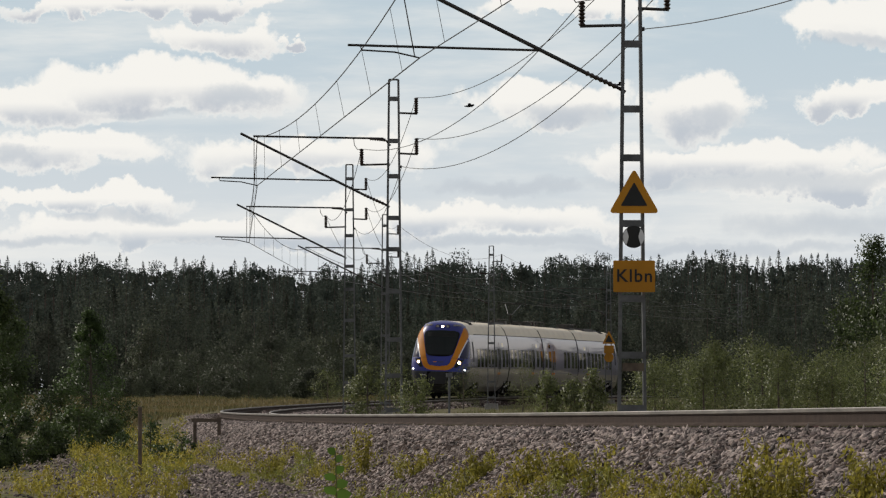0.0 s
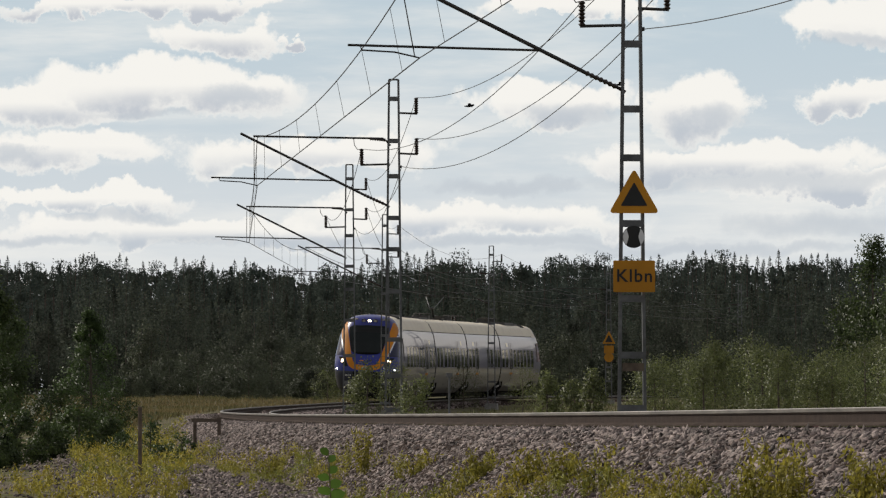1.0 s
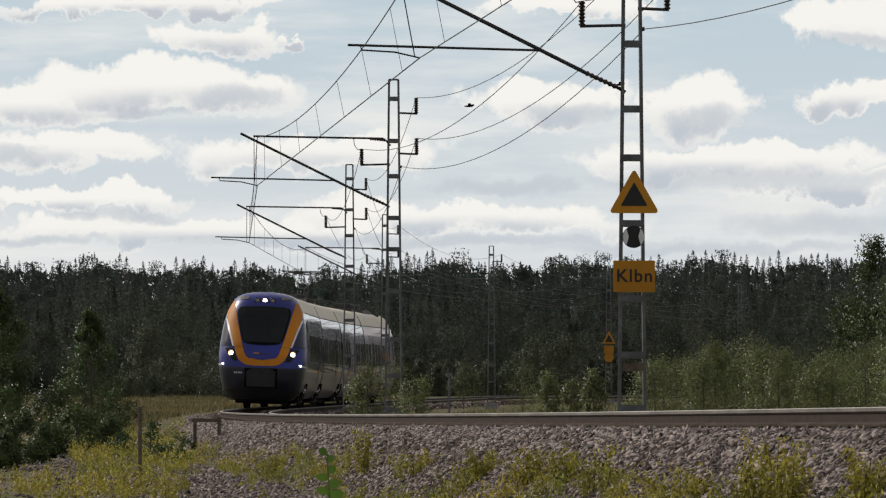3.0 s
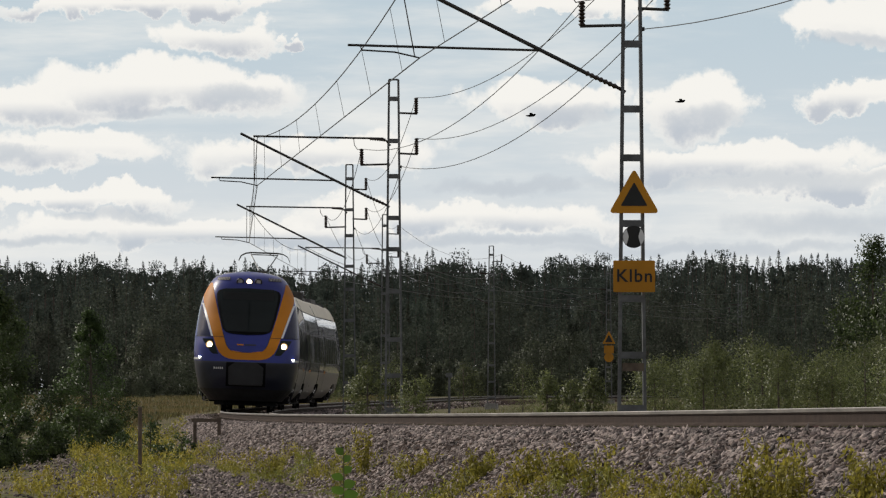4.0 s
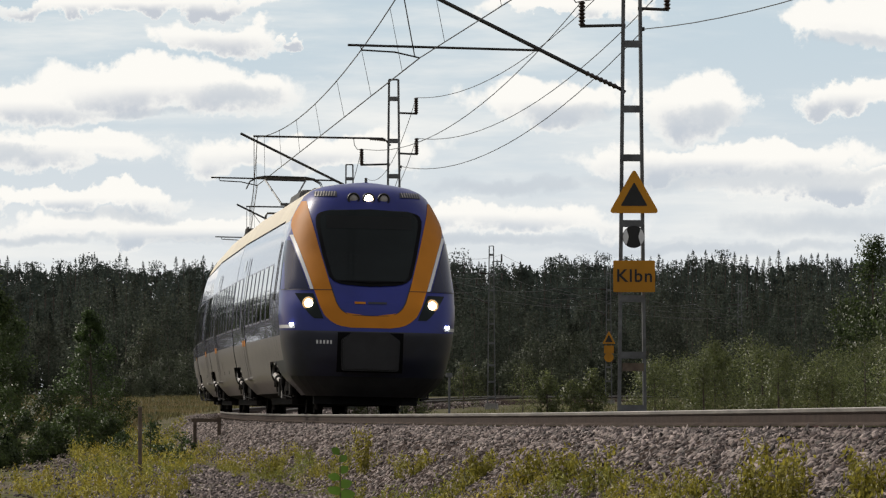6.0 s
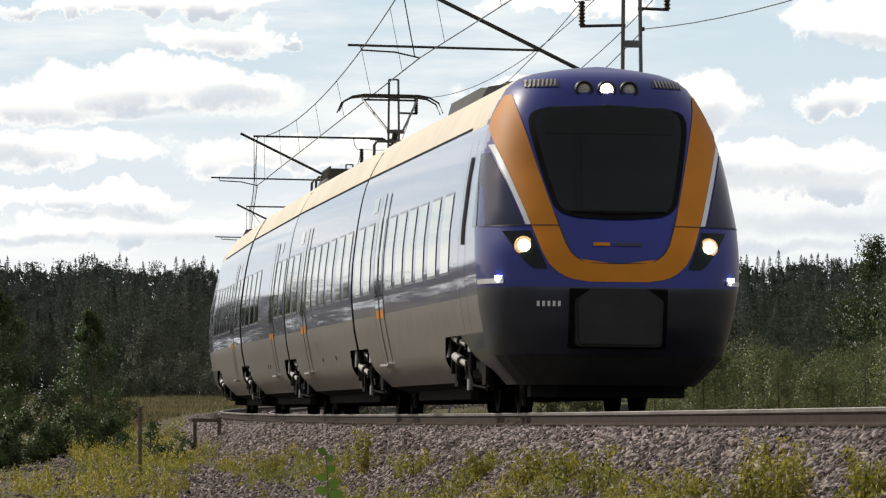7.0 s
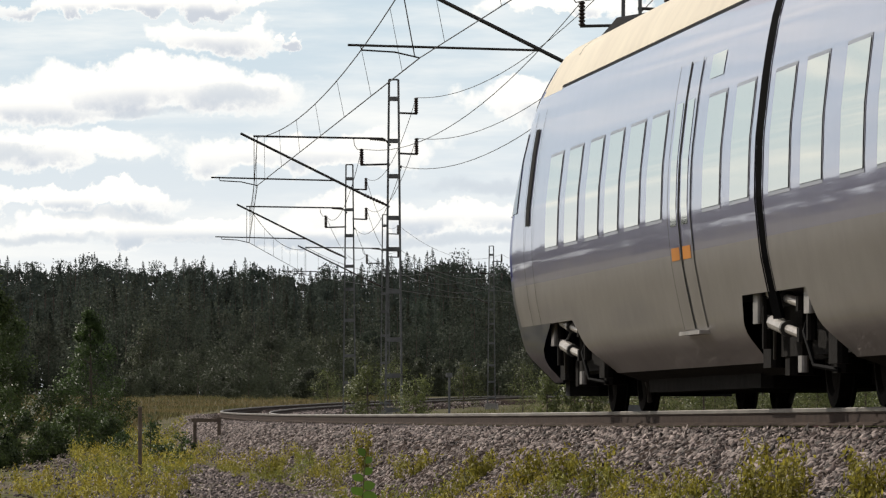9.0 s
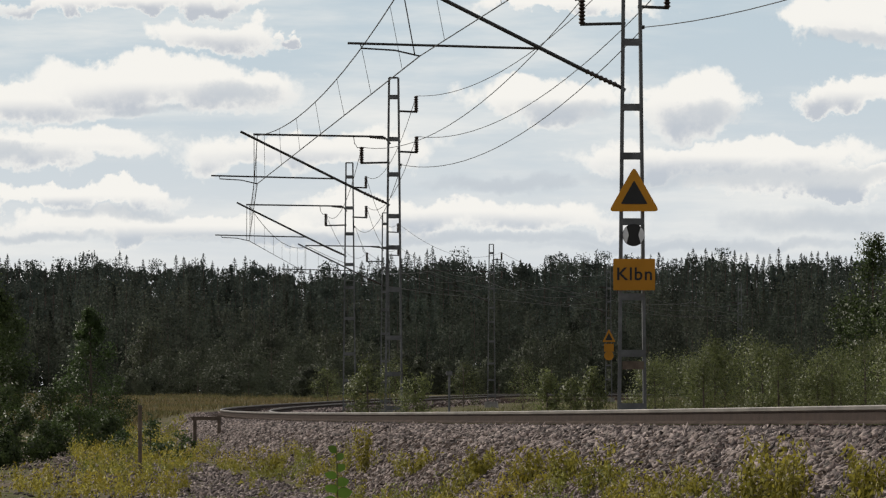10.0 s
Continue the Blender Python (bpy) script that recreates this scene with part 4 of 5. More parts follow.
def nose_point(x, z, out=0.0):
    """A point of the nose at the half-width x and height z; y runs forward from the car's rear joint."""
    w = hw(z)
    q = max(-1.0, min(1.0, x / w))
    u = soft(UF, z) + NOSE_BEND * (1 - (1 - abs(q) ** NOSE_N) ** (1 / NOSE_N))
    return Vector((x, END_LEN - u, z))


def nose_patch(s, left, right, z0, z1, nz=20, nx=14, out=0.006, slot=0):
    """Part of the nose's skin between two edges, lifted off it a little."""
    rows = []
    for i in range(nz + 1):
        z = z0 + (z1 - z0) * i / nz
        a, b = left(z), right(z)
        r = []
        for j in range(nx + 1):
            x = a + (b - a) * j / nx
            lim = hw(z) * 0.9999
            x = max(-lim, min(lim, x))
            p = nose_point(x, z)
            e = 0.01
            lo, hi = nose_point(x, max(0.31, z - e)), nose_point(x, min(4.325, z + e))
            sx = e if x < 0 else -e
            n = (nose_point(x + sx, z) - p).cross(hi - lo)
            if n.y < 0 or (abs(n.y) < 1e-6 and n.x * x < 0):
                n = -n
            r.append(p + n.normalized() * out)
        rows.append(r)
    s.grid(rows, slot)
    return s


def curve(*pairs):
    return lambda z: float(np.interp(z, [p[0] for p in pairs], [p[1] for p in pairs]))


def section(z0, z1, steps):
    return [z0 + (z1 - z0) * i / steps for i in range(steps + 1)]


def shell(s, zs, y0, y1, slot=0, close=True, grow=0.0):
    """The car's skin for the heights zs on both sides, straight from y0 to y1."""
    for sg in (-1, 1):
        s.grid([[(sg * (hw(z) + grow), y, z) for z in zs] for y in (y0, y1)], slot)
    if close:
        for y in (y0, y1):
            s.grid([[(-hw(z) - grow, y, z) for z in zs], [(hw(z) + grow, y, z) for z in zs]], slot)


def side_panel(s, sg, y0, y1, z0, z1, out, nz=6, slot=0, thick=0.0):
    zs = section(z0, z1, nz)
    s.grid([[(sg * (hw(z) + out), y, z) for z in zs] for y in (y0, y1)], slot)


def window(car, sg, y0, y1, z0=1.80, z1=2.80):
    s = Shape()
    side_panel(s, sg, y0 - 0.045, y1 + 0.045, z0 - 0.035, z1 + 0.035, 0.004)
    ob = part("window", s, FRAME, car)
    for a in (y0 - 0.014, y1):
        s = Shape()
        side_panel(s, sg, a, a + 0.014, z0 - 0.012, z1 + 0.012, 0.007)
        part("rubber_seal", s, BLACK, ob)
    s = Shape()
    zs = section(z0, z1, 6)
    s.grid([[(sg * (hw(z) + 0.010), y, z) for z in zs] for y in (y0, y1)])
    part("pane", s, SIDE_GLASS, ob, smooth=True)


def door(car, sg, y0, y1):
    d = None
    for a, b in ((y0, (y0 + y1) / 2 - 0.015), ((y0 + y1) / 2 + 0.015, y1)):
        s = Shape()
        side_panel(s, sg, a, b, 1.44, 3.2, 0.008, 10)
        side_panel(s, sg, a, b, 0.74, 1.44, 0.008, 5, slot=1)
        leaf = part("door", s, (SILVER, GREY), car, smooth=True)
        s = Shape()
        m = (a + b) / 2
        side_panel(s, sg, m - 0.2, m + 0.2, 1.7, 2.85, 0.012)
        part("pane", s, SIDE_GLASS, leaf, smooth=True)
        s = Shape()
        side_panel(s, sg, a + 0.12, b - 0.06, 1.38, 1.50, 0.012)
        part("orange_mark", s, ORANGE, leaf)
    for a, b, t, m in ((y0 - 0.035, y0 - 0.005, 0.01, DARK_STEEL), ((y0 + y1) / 2 - 0.05, (y0 + y1) / 2 + 0.05, 0.013, BLACK), (y1 + 0.005, y1 + 0.035, 0.01, DARK_STEEL)):
        s = Shape()
        side_panel(s, sg, a, b, 0.74, 3.22, t, 12)
        part("door_seal", s, m, car)
    s = Shape().box((sg * 1.46, (y0 + y1) / 2, 0.70), (0.14, y1 - y0 - 0.1, 0.035), bevel=0.01)
    part("door_step", s, CHROME, car, "pale folding step")


def car_shell(car, y0, y1, windows, doors, ends, display_behind):
    """Body, skirts, roof, windows and doors of a car between y0 and y1."""
    s = Shape()
    shell(s, section(1.44, 3.62, 20), y0, y1)
    part("body", s, SILVER, car, "glossy lavender-silver side wall", smooth=True)
    s = Shape()
    shell(s, section(0.98, 1.44, 6), y0, y1)
    part("lower_body", s, GREY, car, "warm grey lower side wall", smooth=True)
    s = Shape()
    for sg in (-1, 1):
        zs = section(0.40, 0.98, 9)
        rows = []
        cut0, cut1 = ends
        for z in zs:
            t = (0.98 - z) / 0.58
            a, b = y0 + cut0 * (1.2 + 0.45 * t), y1 - cut1 * (1.2 + 0.45 * t) + (1.5 if cut1 > 2 else 0)
            rows.append([(sg * hw(z), a + (b - a) * k / 8, z) for k in range(9)])
        s.grid(rows)
        s.grid([[(sg * hw(0.40), p[1], 0.40) for p in rows[0]], [(sg * (hw(0.40) - 0.3), p[1], 0.30) for p in rows[0]]], 1)
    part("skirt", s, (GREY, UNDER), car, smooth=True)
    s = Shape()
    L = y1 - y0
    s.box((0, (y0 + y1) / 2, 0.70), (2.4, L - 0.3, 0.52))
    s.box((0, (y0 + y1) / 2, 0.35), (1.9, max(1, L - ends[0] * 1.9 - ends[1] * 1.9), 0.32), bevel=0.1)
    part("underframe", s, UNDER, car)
    s = Shape()
    shell(s, section(3.62, 3.97, 6), y0, y1)
    part("roof_edge", s, CREAM, car, "cream-painted roof edge", smooth=True)
    s = Shape()
    shell(s, section(3.96, 4.327, 16), y0, y1, grow=-0.004)
    part("roof", s, CREAM, car, smooth=True)
    for sg in (-1, 1):
        s = Shape()
        side_panel(s, sg, y0, y1, 3.605, 3.635, 0.008, 2)
        part("gutter", s, BLACK, car)
    for sg in (-1, 1):
        for a, b in windows:
            window(car, sg, a, b)
        for a, b in doors:
            door(car, sg, a, b)
            s = Shape()
            d0 = a - 1.45 if display_behind else b + 0.55
            side_panel(s, sg, d0, d0 + 0.85, 2.98, 3.2, 0.006, 3)
            part("display_window", s, SIDE_GLASS, car)


def gangway(car, y, length=0.46):
    s = Shape()
    ring = [(-1, z) for z in section(0.75, 4.2, 20)] + [(1, z) for z in section(4.2, 0.75, 20)]
    s.grid([[(sg * (hw(z) - (0.03 if k % 2 else -0.006)), y - length / 2 + length * k / 10, z) for sg, z in ring] for k in range(11)])
    part("gangway_bellows", s, BLACK, car, "black folded rubber bellows")


def roof_box(car, y, length, width=1.5, height=0.3, x=0.0):
    s = Shape().box((x, y, 4.24 + height / 2), (width, length, height), bevel=0.08, taper=0.94)
    part("roof_unit", s, DARK_STEEL, car, "dark roof equipment box")


def ribbed_unit(car, y):
    """A row of dark cooling fins on a low base."""
    ob = part("resistor_unit", Shape().box((0.35, y, 4.33), (0.9, 2.2, 0.10), bevel=0.05, taper=0.95), DARK_STEEL, car, "dark ribbed roof unit")
    for k in range(9):
        part("fin", Shape().box((0.35, y - 1.0 + k * 0.25, 4.47), (0.8, 0.05, 0.20), bevel=0.015, taper=0.92), DARK_STEEL, ob)
    part("top_rail", Shape().tube([(0.7, y - 1.05, 4.585), (0.7, y + 1.05, 4.585)], 0.022, 6), DARK_STEEL, ob)


def roof_loop(car, y):
    """A bent pipe guard over a small insulator."""
    ob = part("roof_guard", Shape().tube([(0.62, y - 0.25, 4.22), (0.62, y - 0.25, 4.56), (0.58, y - 0.2, 4.62), (-0.3, y + 0.2, 4.62), (-0.34, y + 0.25, 4.56), (-0.34, y + 0.25, 4.26)], 0.026, 6), DARK_STEEL, car, "bent pipe guard on the roof")
    s = Shape()
    insulator(s, (0.2, y + 0.3, 4.28), (0.2, y + 0.3, 4.6), 0.07)
    part("insulator_post", s, INSULATOR, ob)


def build_end_car():
    """Driving car: rear joint at y = 0, nose at y = END_LEN."""
    car = empty("driving_railcar", "silver-grey driving railcar with a blue nose and orange band", "train car", "cars of the train")
    body_end = END_LEN - NOSE_LEN
    wins = ((0.6, 1.65), (2.3, 3.35), (6.1, 7.15), (7.7, 8.75), (9.3, 10.35), (10.9, 11.95), (12.65, 13.75), (14.4, 15.5))
    car_shell(car, 0.17, body_end, wins, ((4.15, 5.6),), (1.3, -NOSE_LEN + 7.1), True)
    # nose skin
    s = Shape()
    zs = section(0.34, 1.44, 12) + section(1.52, 3.9, 30) + [3.95, 4.0, 4.05, 4.1, 4.14, 4.17, 4.2, 4.23, 4.26, 4.285, 4.305, 4.32, 4.327]
    rows = []
    for z in zs:
        w = hw(z)
        back_y = body_end - 0.01 + min(2.0, max(0.0, 0.98 - z) * 4.5)
        r = [Vector((-w, back_y, z))]
        for j in range(-28, 29):
            f = math.radians(89.9) * j / 28
            q = math.copysign(abs(math.sin(f)) ** (2 / NOSE_N), f)
            r.append(nose_point(w * q, z))
        r.append(Vector((w, back_y, z)))
        rows.append(r)
    s.grid(rows)
    tags = []
    for f in s.f:
        c = sum((Vector(s.v[i]) for i in f), Vector()) / 4
        back = END_LEN - c.y
        lim = 1.80 if c.z > 2.27 else 2.12
        tags.append((1 if c.z > 1.44 else 4 if c.z > 0.95 else 2) if back > lim and c.z < 3.62 else 3 if back > 2.4 and c.z >= 3.62 else 2 if c.z < 1.5 else 0)
    s.m = tags
    part("nose", s, (BLUE, SILVER, NAVY, CREAM, GREY), car, "cobalt blue nose", smooth=True)
    # orange band and its white line
    outer = curve((1.58, 0.0), (1.585, 0.36), (1.60, 0.50), (1.64, 0.63), (1.70, 0.735), (1.80, 0.84), (1.95, 0.92), (2.27, 1.03), (2.96, 1.25), (3.3, 1.365), (3.42, 1.39), (3.52, 1.39), (3.62, 1.36), (3.75, 1.30), (3.95, 1.18))
    inner = curve((1.80, 0.0), (1.805, 0.30), (1.83, 0.43), (1.88, 0.52), (1.95, 0.585), (2.05, 0.64), (2.4, 0.75), (2.96, 0.90), (3.7, 1.08), (3.95, 1.12))
    s = Shape()
    for sg in (-1, 1):
        nose_patch(s, lambda z: sg * inner(z), lambda z: sg * outer(z), 1.80, 3.94, 34, 8, 0.008)
    nose_patch(s, lambda z: -outer(z), outer, 1.585, 1.80, 8, 28, 0.008)
    part("orange_band", s, ORANGE, car, "orange band round the windscreen", smooth=True)
    for sg in (-1, 1):
        s = Shape()
        nose_patch(s, lambda z: sg * (outer(z) + 0.005), lambda z: sg * min(outer(z) + 0.065, hw(z) * 0.999), 2.28, 3.3, 20, 3, 0.007)
        part("white_line", s, WHITE, car, smooth=True)
    screen = curve((2.34, 0.0), (2.35, 0.35), (2.38, 0.55), (2.43, 0.67), (2.52, 0.76), (2.9, 0.86), (3.45, 0.97), (3.6, 0.975), (3.68, 0.94), (3.73, 0.86), (3.765, 0.70), (3.785, 0.4), (3.79, 0.0))
    s = nose_patch(Shape(), lambda z: -screen(z), screen, 2.34, 3.79, 58, 21, 0.012)
    glass = part("windscreen", s, GLASS, car, "dark tinted windscreen", smooth=True)
    s = nose_patch(Shape(), lambda z: -0.78, lambda z: 0.78, 3.42, 3.66, 5, 15, 0.016)
    part("sun_blind", s, BLIND, glass, "dark grey roller blind", smooth=True)
    rim_w = lambda z: screen(z) - 0.07
    s = Shape()
    for sg in (-1, 1):
        nose_patch(s, lambda z: sg * rim_w(z), lambda z: sg * screen(z), 2.45, 3.72, 30, 3, 0.0145)
    nose_patch(s, lambda z: -screen(z), screen, 2.345, 2.45, 5, 21, 0.0145)
    part("black_border", s, BLACK, glass, smooth=True)
    wipe = [nose_point(x, z) + Vector((0, 0.03, 0.01)) for x, z in ((-0.60, 2.44), (0.0, 2.41), (0.55, 2.44))]
    part("wiper", Shape().tube(wipe, 0.010, 5), BLACK, glass)
    # seams of the front hatch
    s = Shape()
    for sg in (-1, 1):
        nose_patch(s, lambda z: sg * (inner(z) - 0.016), lambda z: sg * (inner(z) + 0.002), 1.83, 2.42, 16, 1, 0.0095)
        nose_patch(s, lambda z: sg * inner(z), lambda z: sg * hw(z) * 0.99, 2.262, 2.274, 1, 18, 0.0125)
    nose_patch(s, lambda z: -inner(z), inner, 1.80, 1.815, 2, 16, 0.0095)
    part("hatch_seam", s, SIGN_BLACK, car)
    # cab side windows
    for sg in (-1, 1):
        s = Shape()
        nose_patch(s, lambda z: sg * (outer(z) + 0.09), lambda z: sg * hw(z) * 0.9985, 2.28, 3.2, 18, 6, 0.009)
        part("cab_corner_window", s, CAB_GLASS, car, smooth=True)
        s = Shape()
        rows = []
        for z in section(2.285, 3.25, 10):
            f = soft(UF, z)
            us = [f + 1.04 + (max(f + 1.06, 1.79) - f - 1.04) * k / 7 for k in range(8)]
            rows.append([(sg * (hw(z) * max(0.0, 1 - max(0.0, 1 - (u - f) / NOSE_BEND) ** NOSE_N) ** (1 / NOSE_N) + 0.009), END_LEN - u, z) for u in us])
        s.grid(rows)
        part("cab_quarter_window", s, CAB_GLASS, car, smooth=True)
        s = Shape()
        side_panel(s, sg, END_LEN - 3.1, END_LEN - 2.75, 2.1, 3.2, 0.012, 8)
        part("cab_side_window", s, BLACK, car)
        for a, b in ((3.42, 3.40), (2.62, 2.60)):
            s = Shape()
            side_panel(s, sg, END_LEN - a, END_LEN - b, 0.98, 3.4, 0.009, 10)
            part("cab_door_seam", s, BLACK, car)
        # headlamp
        s = nose_patch(Shape(), lambda z: sg * (0.86 + 0.40 * (z - 1.74)), lambda z: sg * (1.02 + 0.62 * (z - 1.74) ** 0.75), 1.74, 2.20, 10, 8, 0.010)
        lamp = part("headlight", s, GLASS, car, "dark headlamp housing", smooth=True)
        p = nose_point(sg * 1.13, 2.02)
        s = Shape()
        ring = [[(p.x + r * math.cos(t), p.y + e, p.z + r * math.sin(t)) for t in np.linspace(0, 2 * math.pi, 17)] for r, e in ((0.001, 0.09), (0.045, 0.085), (0.072, 0.065), (0.078, 0.0))]
        s.grid(ring)
        part("lens", s, LAMP, lamp, "lit warm white lens", smooth=True)
        # ring round the lens that glows by itself, as the lamp's orange fringe
        s = Shape().grid([[(p.x + r * math.cos(t), p.y + e, p.z + r * math.sin(t)) for t in np.linspace(0, 2 * math.pi, 17)] for r, e in ((0.078, 0.03), (0.112, 0.012), (0.118, -0.03))])
        part("reflector", s, LAMP_RIM, lamp)
        # sun glint by the white strip, built as a small glowing box
        p = nose_point(sg * 1.42, 1.63)
        s = Shape().box((p.x, p.y + 0.01, p.z), (0.09, 0.06, 0.05), bevel=0.01)
        part("sun_glint", s, GLINT, car)
        s = nose_patch(Shape(), lambda z: sg * 1.36, lambda z: sg * hw(z) * 0.9985, 1.56, 1.62, 3, 8, 0.012)
        part("side_strip", s, WHITE, car)
        s = nose_patch(Shape(), lambda z: sg * 0.58, lambda z: sg * 0.98, 4.02, 4.12, 4, 8, 0.008)
        vent = part("roof_vent", s, NAVY, car)
        for k in range(8):
            x0 = 0.60 + k * 0.047
            s = nose_patch(Shape(), lambda z: sg * (x0 + 0.25 * (4.12 - z)), lambda z: sg * (x0 + 0.02 + 0.25 * (4.12 - z)), 4.025, 4.115, 3, 1, 0.022)
            part("slat", s, CHROME, vent)
    for x in (-0.28, 0.0, 0.28):
        p = nose_point(x, 3.99)
        s = Shape()
        s.grid([[(p.x + r * math.cos(t), p.y + e, p.z + r * math.sin(t)) for t in np.linspace(0, 2 * math.pi, 17)] for r, e in ((0.001, 0.035), (0.05, 0.03), (0.078, 0.02), (0.082, -0.1))])
        lamp = part("top_lamp", s, LAMP if x == 0 else CHROME, car, "lit top lamp" if x == 0 else "unlit top lamp")
        s = Shape().grid([[(p.x + r * math.cos(t), p.y + e, p.z + r * math.sin(t)) for t in np.linspace(0, 2 * math.pi, 21)] for r, e in ((0.082, -0.02), (0.084, 0.045), (0.10, 0.055), (0.116, 0.03), (0.12, -0.14))])
        part("bezel", s, SIGN_BLACK, lamp, smooth=True)
    # coupler cover, apron and plough
    s = nose_patch(Shape(), lambda z: -0.60, lambda z: 0.60, 0.78, 1.50, 8, 10, 0.012)
    part("coupler_recess", s, BLACK, car)
    lid = lambda g: rounded([(-0.52 + g, 0.80 + g), (0.52 - g, 0.80 + g), (0.54 - g, 1.36), (0.34, 1.50 - g), (-0.34, 1.50 - g), (-0.54 + g, 1.36)], 0.06)
    s = Shape().prism(lid(0.0), END_LEN - 0.45, END_LEN + 0.06).prism(lid(0.03), END_LEN + 0.06, END_LEN + 0.10)
    part("coupler_cover", s, DARK_PLASTIC, car, "dark coupler cover")
    s = nose_patch(Shape(), lambda z: -hw(z) * 0.97, lambda z: hw(z) * 0.97, 0.34, 0.70, 6, 24, 0.01)
    part("apron", s, DARK_PLASTIC, car, "dark front apron")
    s = Shape().box((0, END_LEN - 1.2, 0.31), (1.9, 1.0, 0.24), bevel=0.3)
    part("snow_plough", s, BLACK, car)
    for x, w in ((-0.12, 0.34), (0.2, 0.2)):
        s = nose_patch(Shape(), lambda z: x - w / 2, lambda z: x + w / 2, 2.02, 2.06, 2, 4, 0.012)
        part("logo_bar", s, (ORANGE if w < 0.3 else NAVY), car)
    for k in range(5):
        s = nose_patch(Shape(), lambda z: 0.70 + k * 0.062, lambda z: 0.732 + k * 0.062, 1.285, 1.35, 2, 2, 0.012)
        part("number_bar", s, WHITE, car)
    s = Shape()
    for sg in (-1, 1):
        s.add([(sg * 1.05, END_LEN - 4.4, 4.08), (sg * 0.55, END_LEN - 4.4, 4.2), (sg * 1.0, END_LEN - 6.0, 4.27), (sg * 0.5, END_LEN - 6.0, 4.36), (sg * 1.0, END_LEN - 7.4, 4.1), (sg * 0.5, END_LEN - 7.4, 4.2), (sg * 1.05, END_LEN - 6.0, 4.08)],
              [(0, 1, 3, 2), (2, 3, 5, 4), (0, 2, 6), (2, 4, 6)])
    part("roof_fairing", s, BLACK, car)
    roof_box(car, 9.4, 4.6, 1.2, 0.17, 0.25)
    roof_box(car, 13.2, 1.6, 0.9, 0.12, 0.3)
    return car


def build_mid_car(mirrored):
    """Middle car between its two joints, front joint at y = 0, rear at -MID_LEN."""
    car = empty("middle_railcar", "silver-grey middle railcar with tinted windows" + (" and pantograph" if not mirrored else ""), "train car", "cars of the train")
    if not mirrored:
        w = ((-1.85, -0.8), (-3.55, -2.5), (-5.5, -4.45), (-7.25, -6.2), (-8.85, -7.8), (-10.45, -9.4), (-14.1, -13.05), (-15.9, -14.85))
        d = ((-12.15, -10.75),)
    else:
        w = ((-1.8, -0.75), (-3.5, -2.45), (-10.5, -9.45), (-12.2, -11.15), (-14.15, -13.1), (-15.8, -14.75))
        d = ((-5.45, -4.0),)
    car_shell(car, -MID_LEN + 0.17, -0.17, w, d, (1.3, 1.3), not mirrored)
    gangway(car, 0.0)
    for sg in (-1, 1):
        for y in ((-6.6, -7.4) if mirrored else (-4.9, -7.9)):
            s = Shape()
            side_panel(s, sg, y - 0.12, y + 0.12, 0.86, 0.93, 0.006, 2)
            part("data_mark", s, BLACK, car)
        s = Shape()
        side_panel(s, sg, -9.0, -8.6, 1.0, 1.16, 0.006, 2)
        part("filler_flap", s, GREY, car)
    if mirrored:
        gangway(car, -MID_LEN)
        ribbed_unit(car, -3.4)
        for y in (-6.0, -7.6, -9.0):
            roof_loop(car, y)
        roof_box(car, -13.2, 1.4, 1.2, 0.10)
    else:
        roof_box(car, -2.7, 4.4, 1.2, 0.16)
        roof_box(car, -6.8, 1.2, 0.9, 0.28)
        roof_loop(car, -8.6)
        build_pantograph(car, -12.6)
    return car


def build_pantograph(car, y):
    ob = part("pantograph", Shape().box((0, y, 4.38), (1.1, 1.5, 0.07), bevel=0.05), DARK_STEEL, car, "raised pantograph")
    top, knee = 5.62, 4.95
    for sg in (-1, 1):
        for e in (-0.6, 0.6):
            s = Shape()
            insulator(s, (sg * 0.45, y + e, 4.2), (sg * 0.45, y + e, 4.36), 0.06)
            part("foot_insulator", s, INSULATOR, ob)
    part("lower_arm", Shape().tube([(0, y - 0.5, 4.4), (0, y + 0.55, knee)], [0.07, 0.05], 8), DARK_STEEL, ob)
    hy = y - 0.75
    arms = Shape().tube([(-0.12, y + 0.55, knee), (-0.48, hy, top - 0.05)], 0.022, 6).tube([(0.12, y + 0.55, knee), (0.48, hy, top - 0.05)], 0.022, 6)
    part("upper_arm", arms.tube([(-0.15, y + 0.55, knee), (0.15, y + 0.55, knee)], 0.04, 6), STEEL, ob)
    part("cross_rod", Shape().tube([(-0.5, hy, top - 0.05), (0.5, hy, top - 0.05)], 0.02, 6), DARK_STEEL, ob)
    for e in (-0.27, 0.27):
        pts = [(sx * x, hy + e, top + z) for sx, x, z in ((-1, 0.92, -0.28), (-1, 0.84, -0.10), (-1, 0.68, -0.01), (-1, 0.48, 0.02), (1, 0.48, 0.02), (1, 0.68, -0.01), (1, 0.84, -0.10), (1, 0.92, -0.28))]
        part("collector_strip", Shape().tube(pts, [0.012, 0.016, 0.02, 0.025, 0.025, 0.02, 0.016, 0.012], 6), DARK_STEEL, ob)
    for sg in (-1, 1):
        part("horn_link", Shape().tube([(sg * 0.48, hy - 0.27, top), (sg * 0.48, hy + 0.27, top)], 0.018, 5), DARK_STEEL, ob)


